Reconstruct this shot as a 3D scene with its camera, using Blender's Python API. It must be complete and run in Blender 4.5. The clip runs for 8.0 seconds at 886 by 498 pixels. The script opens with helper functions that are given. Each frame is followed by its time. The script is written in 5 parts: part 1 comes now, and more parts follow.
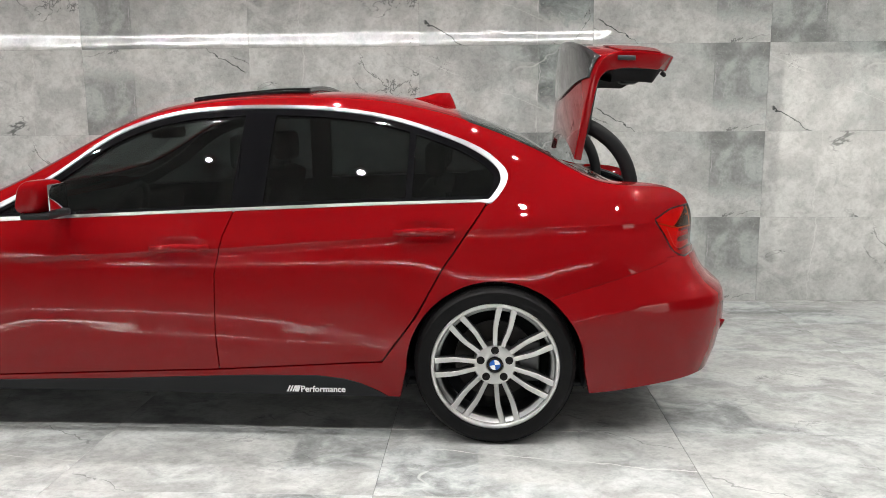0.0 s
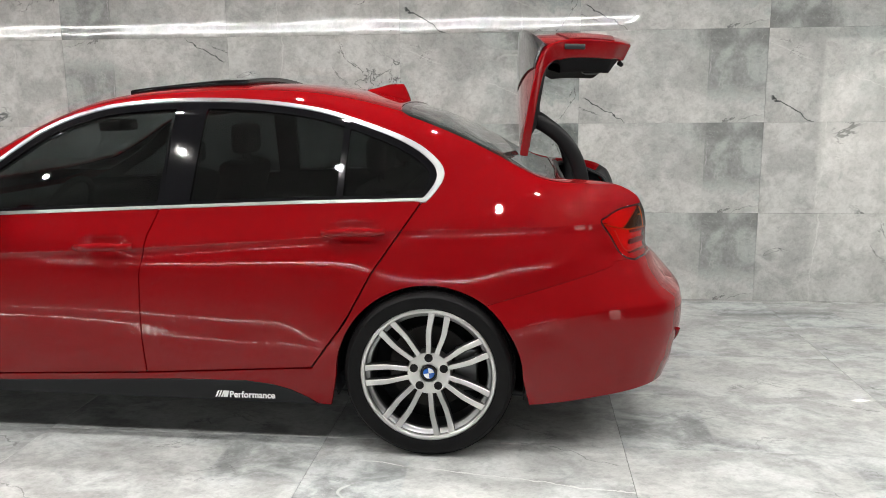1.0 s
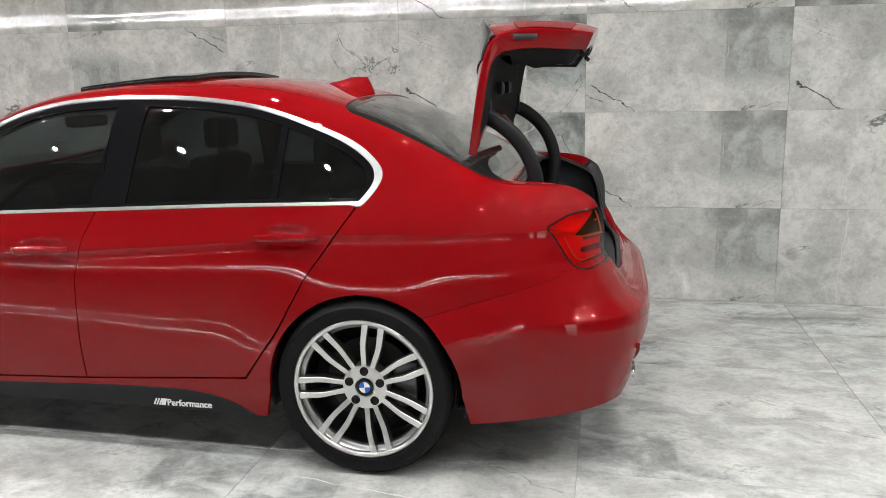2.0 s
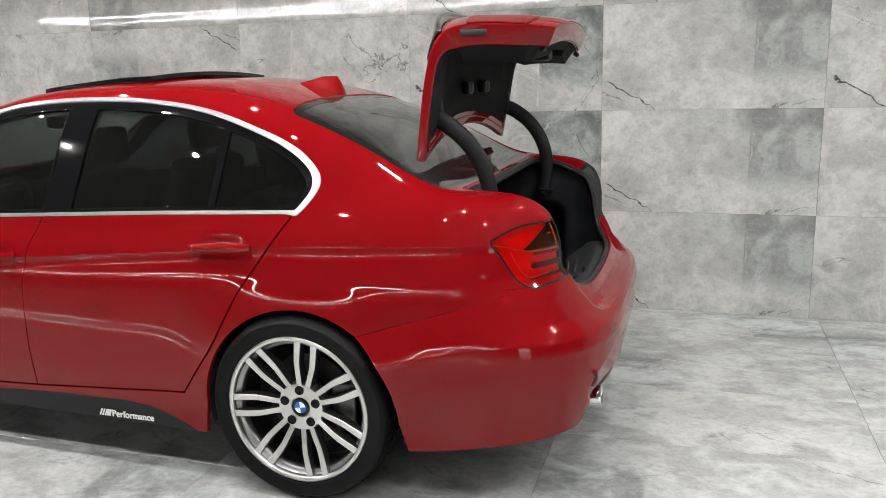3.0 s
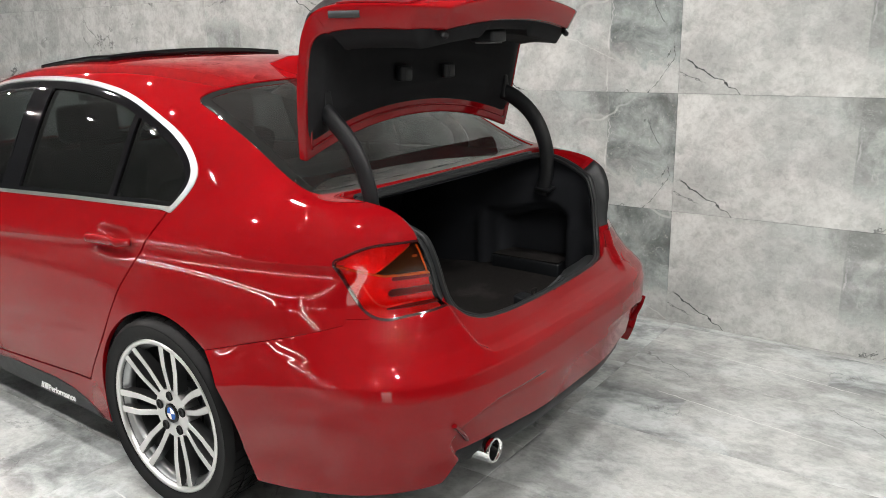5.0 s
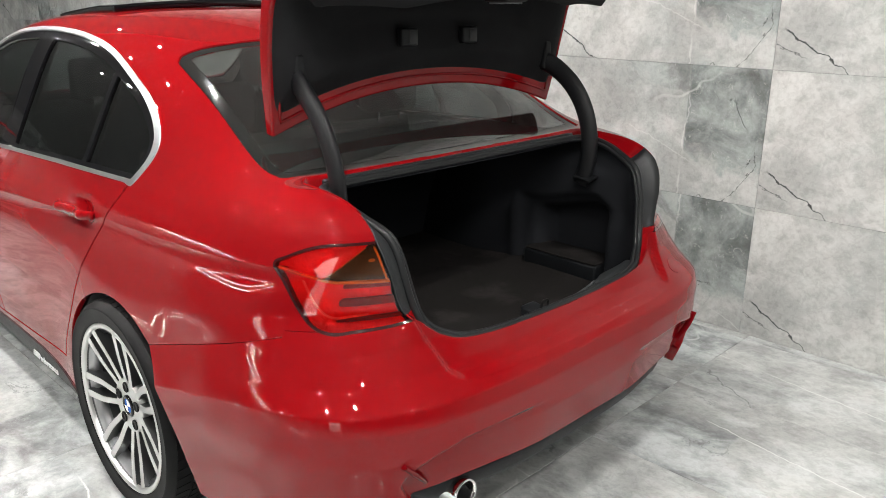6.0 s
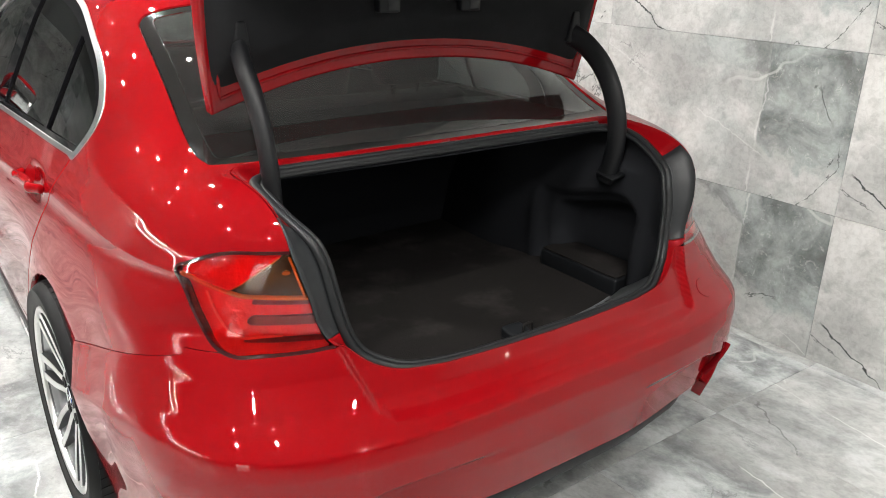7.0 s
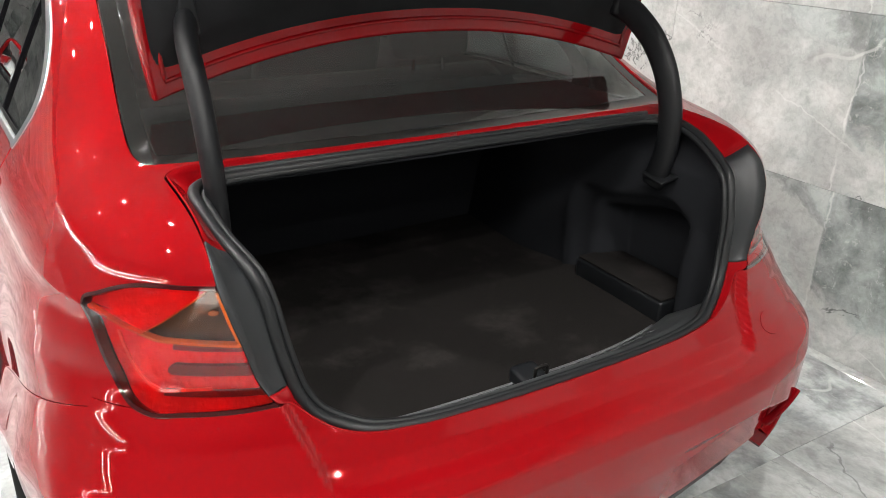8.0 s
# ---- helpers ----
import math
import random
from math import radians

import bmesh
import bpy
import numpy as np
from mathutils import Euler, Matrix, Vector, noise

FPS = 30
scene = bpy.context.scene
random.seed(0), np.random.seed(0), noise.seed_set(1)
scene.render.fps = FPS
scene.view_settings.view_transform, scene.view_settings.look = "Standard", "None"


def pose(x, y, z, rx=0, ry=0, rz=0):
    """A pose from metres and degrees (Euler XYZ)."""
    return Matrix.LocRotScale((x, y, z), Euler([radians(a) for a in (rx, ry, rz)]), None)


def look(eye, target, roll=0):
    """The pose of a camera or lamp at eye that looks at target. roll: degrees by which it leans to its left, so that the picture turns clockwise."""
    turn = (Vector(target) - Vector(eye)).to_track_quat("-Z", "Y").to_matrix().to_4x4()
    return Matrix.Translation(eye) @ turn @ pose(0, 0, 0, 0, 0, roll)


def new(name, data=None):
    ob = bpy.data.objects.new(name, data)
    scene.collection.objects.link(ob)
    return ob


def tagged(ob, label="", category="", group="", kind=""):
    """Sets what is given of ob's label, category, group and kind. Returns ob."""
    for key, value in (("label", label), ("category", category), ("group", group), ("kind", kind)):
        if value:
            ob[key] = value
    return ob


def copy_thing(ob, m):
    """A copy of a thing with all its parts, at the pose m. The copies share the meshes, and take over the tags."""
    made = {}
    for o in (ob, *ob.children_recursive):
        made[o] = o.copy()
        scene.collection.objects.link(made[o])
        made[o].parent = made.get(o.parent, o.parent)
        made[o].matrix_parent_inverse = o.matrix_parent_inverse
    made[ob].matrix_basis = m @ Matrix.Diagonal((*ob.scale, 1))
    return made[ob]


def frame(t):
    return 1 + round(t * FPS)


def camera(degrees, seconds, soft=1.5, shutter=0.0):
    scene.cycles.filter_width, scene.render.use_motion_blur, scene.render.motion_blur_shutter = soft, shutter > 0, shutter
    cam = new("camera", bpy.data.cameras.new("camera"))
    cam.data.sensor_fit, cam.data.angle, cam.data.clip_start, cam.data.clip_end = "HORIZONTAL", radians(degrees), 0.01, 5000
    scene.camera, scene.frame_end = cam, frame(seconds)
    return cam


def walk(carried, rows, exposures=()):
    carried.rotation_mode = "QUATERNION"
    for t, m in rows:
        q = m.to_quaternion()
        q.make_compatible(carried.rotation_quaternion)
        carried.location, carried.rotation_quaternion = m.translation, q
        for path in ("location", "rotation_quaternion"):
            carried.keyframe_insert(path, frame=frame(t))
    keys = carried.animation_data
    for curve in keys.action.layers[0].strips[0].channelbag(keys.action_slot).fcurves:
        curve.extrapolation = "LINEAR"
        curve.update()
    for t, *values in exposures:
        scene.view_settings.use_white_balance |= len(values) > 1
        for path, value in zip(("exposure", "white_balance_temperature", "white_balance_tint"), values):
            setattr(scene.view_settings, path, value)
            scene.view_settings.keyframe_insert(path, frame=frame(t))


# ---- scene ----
cam = camera(58.2, 8.0, 0.9)
PATH = [
    (0, (-0.056, -3.977, 1.335), (-0.152, -2.008, 1.0), -0.4),
    (0.5, (0.184, -3.89, 1.35), (0.041, -1.926, 1.002), -0.4),
    (1, (0.363, -3.762, 1.357), (0.158, -1.807, 0.991), -0.5),
    (1.5, (0.534, -3.586, 1.403), (0.245, -1.647, 1.009), -0.6),
    (2, (0.832, -3.474, 1.409), (0.441, -1.557, 0.997), -1.1),
    (2.2, (0.911, -3.434, 1.395), (0.501, -1.52, 0.988), -1.0),
    (3.3, (1.432, -3.023, 1.437), (0.743, -1.197, 1.002), -1.7),
    (3.5, (1.557, -2.961, 1.446), (0.813, -1.157, 1.005), -1.7),
    (4, (1.802, -2.781, 1.473), (0.923, -1.042, 1.02), -1.8),
    (4.2, (1.864, -2.678, 1.476), (0.932, -0.97, 1.013), -1.7),
    (5.5, (2.186, -1.983, 1.495), (0.938, -0.522, 0.941), -0.6),
    (6, (2.144, -1.7, 1.491), (0.799, -0.349, 0.884), 0.3),
    (6.5, (2.109, -1.447, 1.495), (0.677, -0.213, 0.84), 1.1),
    (7, (2.112, -1.196, 1.499), (0.616, -0.069, 0.796), 1.6),
    (7.5, (1.989, -1.003, 1.478), (0.455, 0.045, 0.735), 1.6),
    (8, (1.88, -0.853, 1.477), (0.318, 0.117, 0.69), 1.6),
]
walk(cam, [(t, look(eye, target, roll)) for t, eye, target, roll in PATH], [(0, 0.13), (2, 0.15), (3.5, 0.27), (5.5, 0.56), (8, 0.95)])

# ---------------------------------------------------------------- light
world = bpy.data.worlds.new("world")
scene.world = world
world.use_nodes = True
world.node_tree.nodes["Background"].inputs[0].default_value = (0.75, 0.8, 0.9, 1)
world.node_tree.nodes["Background"].inputs[1].default_value = 0.05


ROOM_X0, ROOM_X1, ROOM_Y0, ROOM_Y1, ROOM_Z = -14.89, 10.0, -12.5, 1.70, 3.0


# ---------------------------------------------------------------- materials
def material(name, color=(0.5, 0.5, 0.5), rough=0.5, metal=0.0, **extra):
    m = bpy.data.materials.new(name)
    m.use_nodes = True
    b = m.node_tree.nodes["Principled BSDF"]
    b.inputs["Base Color"].default_value = (*color, 1)
    b.inputs["Roughness"].default_value = rough
    b.inputs["Metallic"].default_value = metal
    for key, value in extra.items():
        b.inputs[key.replace("_", " ")].default_value = value
    return m


def nodes_of(m):
    return m.node_tree.nodes, m.node_tree.links, m.node_tree.nodes["Principled BSDF"]


def grain(m, scale=200.0, strength=0.1, dist=0.001, rough_amount=0.0):
    """Fine relief and a little uneven gloss on a material."""
    n, l, b = nodes_of(m)
    tc = n.new("ShaderNodeTexCoord")
    t = n.new("ShaderNodeTexNoise")
    t.inputs["Scale"].default_value = scale
    t.inputs["Detail"].default_value = 3
    l.new(tc.outputs["Object"], t.inputs["Vector"])
    bump = n.new("ShaderNodeBump")
    bump.inputs["Strength"].default_value = strength
    bump.inputs["Distance"].default_value = dist
    l.new(t.outputs["Fac"], bump.inputs["Height"])
    l.new(bump.outputs["Normal"], b.inputs["Normal"])
    if rough_amount:
        t2 = n.new("ShaderNodeTexNoise")
        t2.inputs["Scale"].default_value = scale * 0.04
        l.new(tc.outputs["Object"], t2.inputs["Vector"])
        mr = n.new("ShaderNodeMapRange")
        r = b.inputs["Roughness"].default_value
        mr.inputs["To Min"].default_value = max(0, r - rough_amount)
        mr.inputs["To Max"].default_value = r + rough_amount
        l.new(t2.outputs["Fac"], mr.inputs["Value"])
        l.new(mr.outputs[0], b.inputs["Roughness"])
    return m


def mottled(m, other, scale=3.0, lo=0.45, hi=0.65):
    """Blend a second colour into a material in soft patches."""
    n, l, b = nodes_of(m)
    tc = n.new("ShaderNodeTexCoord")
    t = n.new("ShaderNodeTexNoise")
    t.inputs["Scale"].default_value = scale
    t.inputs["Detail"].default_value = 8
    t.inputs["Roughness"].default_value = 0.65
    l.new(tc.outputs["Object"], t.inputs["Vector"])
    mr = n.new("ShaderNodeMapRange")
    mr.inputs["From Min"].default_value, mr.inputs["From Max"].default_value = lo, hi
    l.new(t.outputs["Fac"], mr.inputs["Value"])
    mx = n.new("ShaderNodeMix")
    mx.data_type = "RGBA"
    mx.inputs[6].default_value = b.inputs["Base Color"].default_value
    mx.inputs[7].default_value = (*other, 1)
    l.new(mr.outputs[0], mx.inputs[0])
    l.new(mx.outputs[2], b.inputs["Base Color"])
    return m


def paint_material():
    m = material("red_paint", (0.25, 0.004, 0.008), 0.4, 0.0, Coat_Weight=1.0, Coat_Roughness=0.03, Coat_IOR=1.39, Specular_IOR_Level=0.0)
    n, l, b = nodes_of(m)
    tc = n.new("ShaderNodeTexCoord")
    t = n.new("ShaderNodeTexNoise")
    t.inputs["Scale"].default_value = 900
    l.new(tc.outputs["Object"], t.inputs["Vector"])
    ramp = n.new("ShaderNodeMix")
    ramp.data_type = "RGBA"
    ramp.inputs[6].default_value = (0.173, 0.0018, 0.0034, 1)
    ramp.inputs[7].default_value = (0.213, 0.0025, 0.0047, 1)
    l.new(t.outputs["Fac"], ramp.inputs[0])
    l.new(ramp.outputs[2], b.inputs["Base Color"])
    d = n.new("ShaderNodeTexNoise")
    d.inputs["Scale"].default_value = 2.5
    d.inputs["Detail"].default_value = 4
    l.new(tc.outputs["Object"], d.inputs["Vector"])
    mr = n.new("ShaderNodeMapRange")
    mr.inputs["To Min"].default_value = 0.0
    mr.inputs["To Max"].default_value = 0.012
    l.new(d.outputs["Fac"], mr.inputs["Value"])
    l.new(mr.outputs[0], b.inputs["Coat Roughness"])
    return m


def marble_material(name, dark, light, rough, cracks=1.0, stretch=1.0, vein=0.25, upright=1.0, slope=0.42, uneven=0.15):
    """Polished grey stone print in the UV of each tile: cloudy fields, a dark end, thin jagged cracks and pale veins."""
    m = material(name, light, rough)
    n, l, b = nodes_of(m)
    local = n.new("ShaderNodeUVMap")
    local.uv_map = "print"
    seed = n.new("ShaderNodeUVMap")
    seed.uv_map = "seed"
    add = n.new("ShaderNodeVectorMath")
    l.new(local.outputs[0], add.inputs[0])
    l.new(seed.outputs[0], add.inputs[1])
    sep = n.new("ShaderNodeSeparateXYZ")
    l.new(local.outputs[0], sep.inputs[0])
    U, V = sep.outputs[0], sep.outputs[1]

    def noise_tex(scale, detail=4, roughness=0.55, dist=0.0, off=0.0, src=None):
        mp = n.new("ShaderNodeMapping")
        mp.inputs["Location"].default_value = (off, off * 0.7, off * 0.3)
        mp.inputs["Scale"].default_value = (1 / stretch, stretch, 1.0)
        l.new(src or add.outputs[0], mp.inputs[0])
        t = n.new("ShaderNodeTexNoise")
        t.inputs["Scale"].default_value = scale
        t.inputs["Detail"].default_value = detail
        t.inputs["Roughness"].default_value = roughness
        t.inputs["Distortion"].default_value = dist
        l.new(mp.outputs[0], t.inputs["Vector"])
        return t.outputs["Fac"]

    def calc(op, a, c=0.0, d=0.0):
        x = n.new("ShaderNodeMath")
        x.operation = op
        for k, v in enumerate((a, c, d)):
            if isinstance(v, (int, float)):
                x.inputs[k].default_value = v
            else:
                l.new(v, x.inputs[k])
        return x.outputs[0]

    def step(v, e0, e1, lo=0.0, hi=1.0):
        x = n.new("ShaderNodeMapRange")
        x.interpolation_type = "SMOOTHSTEP"
        for k, w in zip(("From Min", "From Max", "To Min", "To Max"), (e0, e1, lo, hi)):
            x.inputs[k].default_value = w
        l.new(v, x.inputs["Value"])
        return x.outputs[0]

    def mix(fac, a, c, mode="MIX"):
        x = n.new("ShaderNodeMix")
        x.data_type, x.blend_type = "RGBA", mode
        for k, v in ((0, fac), (6, a), (7, c)):
            if isinstance(v, (int, float)):
                x.inputs[k].default_value = v
            elif isinstance(v, tuple):
                x.inputs[k].default_value = (*v, 1)
            else:
                l.new(v, x.inputs[k])
        return x.outputs[2]

    big, mid_n, small = noise_tex(1.7, 6, 0.6, 0.5), noise_tex(4.5, 6, 0.62, 0.4, 3.0), noise_tex(16, 6, 0.65, 0.3, 9.0)
    vary = noise_tex(3.7, 0, 0.5, 0.0, 50.0, seed.outputs[0])
    # a wedge along the top edge and the end beyond the upright vein are darker, with ragged borders
    wob = calc("MULTIPLY_ADD", calc("SUBTRACT", mid_n, 0.5), 0.34, calc("MULTIPLY", calc("SUBTRACT", small, 0.5), 0.12))
    wedge = step(calc("ADD", calc("MULTIPLY_ADD", U, 0.45, V), wob), 0.215, 0.265, 0.0, 0.8)
    end = calc("MULTIPLY", step(calc("MULTIPLY_ADD", wob, 0.12, U), 0.218, 0.232), step(calc("MULTIPLY_ADD", wob, 1.5, V), -0.16, -0.07, 0.25, 1.0))
    cloud = calc("MULTIPLY", step(big, 0.60, 0.40), step(mid_n, 0.36, 0.56, 0.25, 0.62))
    shade = calc("MULTIPLY", calc("MAXIMUM", calc("MAXIMUM", end, wedge), cloud), step(vary, 0.35, 0.60, uneven, 1.0))
    lightc = mix(step(mid_n, 0.38, 0.62), tuple(c * 0.82 for c in light), tuple(min(1, c * 1.08) for c in light))
    darkc = mix(step(mid_n, 0.34, 0.66), tuple(c * 0.66 for c in dark), tuple(c * 1.7 for c in dark))
    col = mix(shade, lightc, darkc)
    col = mix(1.0, col, mix(step(small, 0.36, 0.52), (0.87, 0.875, 0.87), (1.0, 1.0, 1.0)), "MULTIPLY")
    fine = noise_tex(42, 5, 0.7, 0.6, 13.0)
    col = mix(1.0, col, mix(step(fine, 0.38, 0.58), (0.91, 0.91, 0.91), (1.03, 1.03, 1.03)), "MULTIPLY")
    # pale flecks where the stone is dark, grey smudges where it is light
    fleck = calc("MULTIPLY", step(noise_tex(24, 7, 0.72, 1.1, 71.0), 0.56, 0.66, 0.0, 0.38), shade)
    col = mix(fleck, col, light)
    smudge = calc("MULTIPLY", step(noise_tex(7.5, 7, 0.7, 0.9, 81.0), 0.58, 0.68, 0.0, 0.32), calc("SUBTRACT", 1.0, shade))
    col = mix(smudge, col, tuple(c * 1.25 for c in dark))
    # the long crack, jagged, from one end to the lower edge
    jag = calc("MULTIPLY_ADD", calc("SUBTRACT", noise_tex(7, 4, 0.55, 0.0, 15.0), 0.5), 0.15, calc("MULTIPLY", calc("SUBTRACT", small, 0.5), 0.03))
    path = calc("ABSOLUTE", calc("ADD", calc("MULTIPLY_ADD", calc("ADD", U, 0.54), 0.61, calc("ADD", V, 0.144)), jag))
    width = step(U, -0.58, -0.25, 0.0046, 0.0018)
    line = calc("MULTIPLY", step(calc("DIVIDE", path, width), 1.5, 0.6), calc("MULTIPLY", step(U, -0.575, -0.55), step(U, -0.26, -0.30)))
    crack = calc("MULTIPLY", line, step(vary, 0.38, 0.5, 0.15 * cracks, cracks))
    # loose hair cracks where the stone is dark
    hair = calc("MULTIPLY", step(calc("ABSOLUTE", calc("SUBTRACT", noise_tex(1.4, 7, 0.62, 0.9, 11.0), 0.5)), 0.008, 0.002), step(noise_tex(2.1, 2, 0.5, 0.0, 21.0), 0.54, 0.62, 0.0, 0.75 * cracks))
    col = mix(calc("MAXIMUM", crack, hair), col, tuple(c * 0.34 for c in dark))
    # pale veins
    vein1 = calc("ABSOLUTE", calc("ADD", calc("MULTIPLY_ADD", V, -0.05, calc("SUBTRACT", U, 0.225)), calc("MULTIPLY_ADD", calc("SUBTRACT", big, 0.5), 0.10, calc("MULTIPLY", calc("SUBTRACT", small, 0.5), 0.05))))
    vein2 = calc("ABSOLUTE", calc("SUBTRACT", noise_tex(0.8, 4, 0.5, 0.25, 31.0), 0.5))
    veins = calc("MAXIMUM", calc("MULTIPLY", step(vein1, 0.0065, 0.0015), step(noise_tex(3.0, 3, 0.5, 0.0, 61.0), 0.44, 0.58, 0.0, upright)), calc("MULTIPLY", step(vein2, 0.0045, 0.0012), step(noise_tex(1.9, 2, 0.5, 0.0, 41.0), 0.56, 0.66)))
    slant = calc("ABSOLUTE", calc("ADD", calc("MULTIPLY_ADD", U, slope, calc("ADD", V, 0.03)), calc("MULTIPLY_ADD", calc("SUBTRACT", big, 0.5), 0.10, calc("MULTIPLY", calc("SUBTRACT", small, 0.5), 0.03))))
    veins = calc("MAXIMUM", veins, calc("MULTIPLY", step(slant, 0.0048, 0.0012), calc("MULTIPLY", step(vary, 0.50, 0.56), step(noise_tex(2.6, 3, 0.5, 0.0, 91.0), 0.42, 0.52))))
    col = mix(calc("MULTIPLY", veins, vein), col, tuple(min(0.90, c * 1.3) for c in light))
    l.new(col, b.inputs["Base Color"])
    l.new(step(noise_tex(2.3, 4, 0.6, 0.0, 7.0), 0.3, 0.7, rough * 0.6, rough * 1.5), b.inputs["Roughness"])
    bump = n.new("ShaderNodeBump")
    bump.inputs["Strength"].default_value, bump.inputs["Distance"].default_value = 0.10, 0.004
    l.new(noise_tex(3.0, 2, 0.5, 0.0, 5.0), bump.inputs["Height"])
    l.new(bump.outputs[0], b.inputs["Normal"])
    return m


RED = paint_material()
CHROME = grain(material("satin_chrome", (0.36, 0.36, 0.365), 0.34, 1.0), 60, 0.03, 0.0005, 0.05)
PIPE_CHROME = material("bright_chrome", (0.85, 0.85, 0.85), 0.08, 1.0)
BLACK_GLOSS = material("black_gloss", (0.004, 0.004, 0.005), 0.04, 0.0, Specular_IOR_Level=0.35)
# window border print, its black lifted to imitate the grey reflection on it
PRINT_BLACK = grain(material("lifted_black_print", (0.011, 0.0112, 0.0108), 0.10, 0.0, Specular_IOR_Level=0.35), 40, 0.02, 0.0005, 0.05)
BLACK_PLASTIC = grain(material("black_plastic", (0.009, 0.010, 0.0115), 0.45, 0.0, Specular_IOR_Level=0.25), 700, 0.25, 0.0006, 0.06)
GREY_PLASTIC = grain(material("grey_plastic", (0.011, 0.0125, 0.014), 0.5), 700, 0.2, 0.0006, 0.05)
HINGE_COVER = grain(material("hinge_cover", (0.0055, 0.006, 0.007), 0.5, 0.0, Specular_IOR_Level=0.25), 700, 0.25, 0.0006, 0.06)
WORN_PLASTIC = grain(material("worn_grey_plastic", (0.05, 0.053, 0.056), 0.5), 120, 0.3, 0.001, 0.12)
RUBBER = grain(material("black_rubber", (0.008, 0.009, 0.010), 0.45, 0.0, Specular_IOR_Level=0.35), 300, 0.15, 0.001, 0.06)
FELT = grain(material("black_felt", (0.019, 0.0205, 0.024), 0.95, 0.0, Specular_IOR_Level=0.1), 1500, 0.6, 0.002, 0.03)
CARPET = mottled(grain(material("boot_carpet", (0.016, 0.0145, 0.014), 0.95, 0.0, Specular_IOR_Level=0.1), 900, 0.8, 0.003, 0.03), (0.052, 0.047, 0.045), 4.0, 0.5, 0.75)
LINER = mottled(grain(material("lid_liner", (0.011, 0.0115, 0.0125), 0.85, 0.0, Specular_IOR_Level=0.15), 900, 0.4, 0.001, 0.04), (0.015, 0.0155, 0.017), 5.0, 0.45, 0.7)
TYRE = mottled(grain(material("tyre_rubber", (0.0045, 0.0045, 0.005), 0.5, 0.0, Specular_IOR_Level=0.14), 260, 0.2, 0.001, 0.08), (0.008, 0.008, 0.008), 9.0, 0.5, 0.7)
ALLOY = grain(material("machined_alloy", (0.66, 0.66, 0.65), 0.33, 1.0), 500, 0.05, 0.0004, 0.06)
ALLOY_DARK = grain(material("grey_alloy", (0.13, 0.133, 0.137), 0.36, 0.9), 400, 0.05, 0.0004, 0.05)
ALLOY_MID = grain(material("satin_grey_alloy", (0.34, 0.345, 0.35), 0.34, 1.0), 400, 0.05, 0.0004, 0.05)
STEEL = grain(material("brake_steel", (0.035, 0.033, 0.032), 0.5, 1.0), 200, 0.1, 0.0006, 0.08)
WHITE = material("white_paint", (0.8, 0.8, 0.8), 0.4)
BLUE = material("blue_enamel", (0.02, 0.12, 0.5), 0.2)
EDGE_WEAR = grain(material("scuffed_edge", (0.13, 0.135, 0.14), 0.5), 90, 0.4, 0.001, 0.15)
PLASTER = grain(material("ceiling_paint", (0.25, 0.25, 0.248), 0.8), 60, 0.1, 0.001)
MARBLE_WALL = marble_material("wall_marble", (0.22, 0.24, 0.235), (0.575, 0.58, 0.565), 0.03, 1.0, 1.0, 0.32)
MARBLE_FLOOR = marble_material("floor_marble", (0.34, 0.358, 0.36), (0.50, 0.51, 0.50), 0.03, 0.5, 1.1, 0.9, 0.0, 0.16, 0.5)
GROUT = grain(material("grout", (0.34, 0.35, 0.345), 0.8), 200, 0.2, 0.001)
DARK_WALL = grain(material("dark_wall_paint", (0.11, 0.115, 0.115), 0.7), 40, 0.1, 0.001)
SEAT = grain(material("black_leather", (0.02, 0.02, 0.021), 0.5), 500, 0.3, 0.001, 0.08)
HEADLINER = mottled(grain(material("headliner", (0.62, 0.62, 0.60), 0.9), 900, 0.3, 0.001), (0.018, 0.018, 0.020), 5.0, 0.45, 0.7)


def glass_material(name, tint, ior=1.45, haze=0.0):
    """Tinted glass; the last value mixes in an uneven pale film that imitates reflected room light."""
    m = material(name, tint, 0.0, 0.0, Transmission_Weight=1.0, IOR=ior)
    if haze:
        n, l, b = nodes_of(m)
        film = n.new("ShaderNodeBsdfDiffuse")
        film.inputs["Color"].default_value = (0.55, 0.545, 0.53, 1)
        tc = n.new("ShaderNodeTexCoord")
        t = n.new("ShaderNodeTexNoise")
        t.inputs["Scale"].default_value, t.inputs["Detail"].default_value = 3.0, 6
        l.new(tc.outputs["Object"], t.inputs["Vector"])
        mr = n.new("ShaderNodeMapRange")
        mr.inputs["From Min"].default_value, mr.inputs["From Max"].default_value = 0.3, 0.7
        mr.inputs["To Min"].default_value, mr.inputs["To Max"].default_value = haze * 0.75, haze * 1.25
        l.new(t.outputs["Fac"], mr.inputs["Value"])
        mx = n.new("ShaderNodeMixShader")
        l.new(mr.outputs[0], mx.inputs[0])
        l.new(b.outputs[0], mx.inputs[1])
        l.new(film.outputs[0], mx.inputs[2])
        l.new(mx.outputs[0], n["Material Output"].inputs["Surface"])
    return m


GLASS_TINT = glass_material("tinted_glass", (0.155, 0.18, 0.18), 1.5, 0.003)
# stronger film here: the grey of the room mirrored in the back pane
BACK_GLASS = glass_material("back_glass", (0.38, 0.42, 0.41), 1.66, 0.016)
GLASS_CLEAR = glass_material("clear_glass", (0.88, 0.93, 0.91), 1.5)


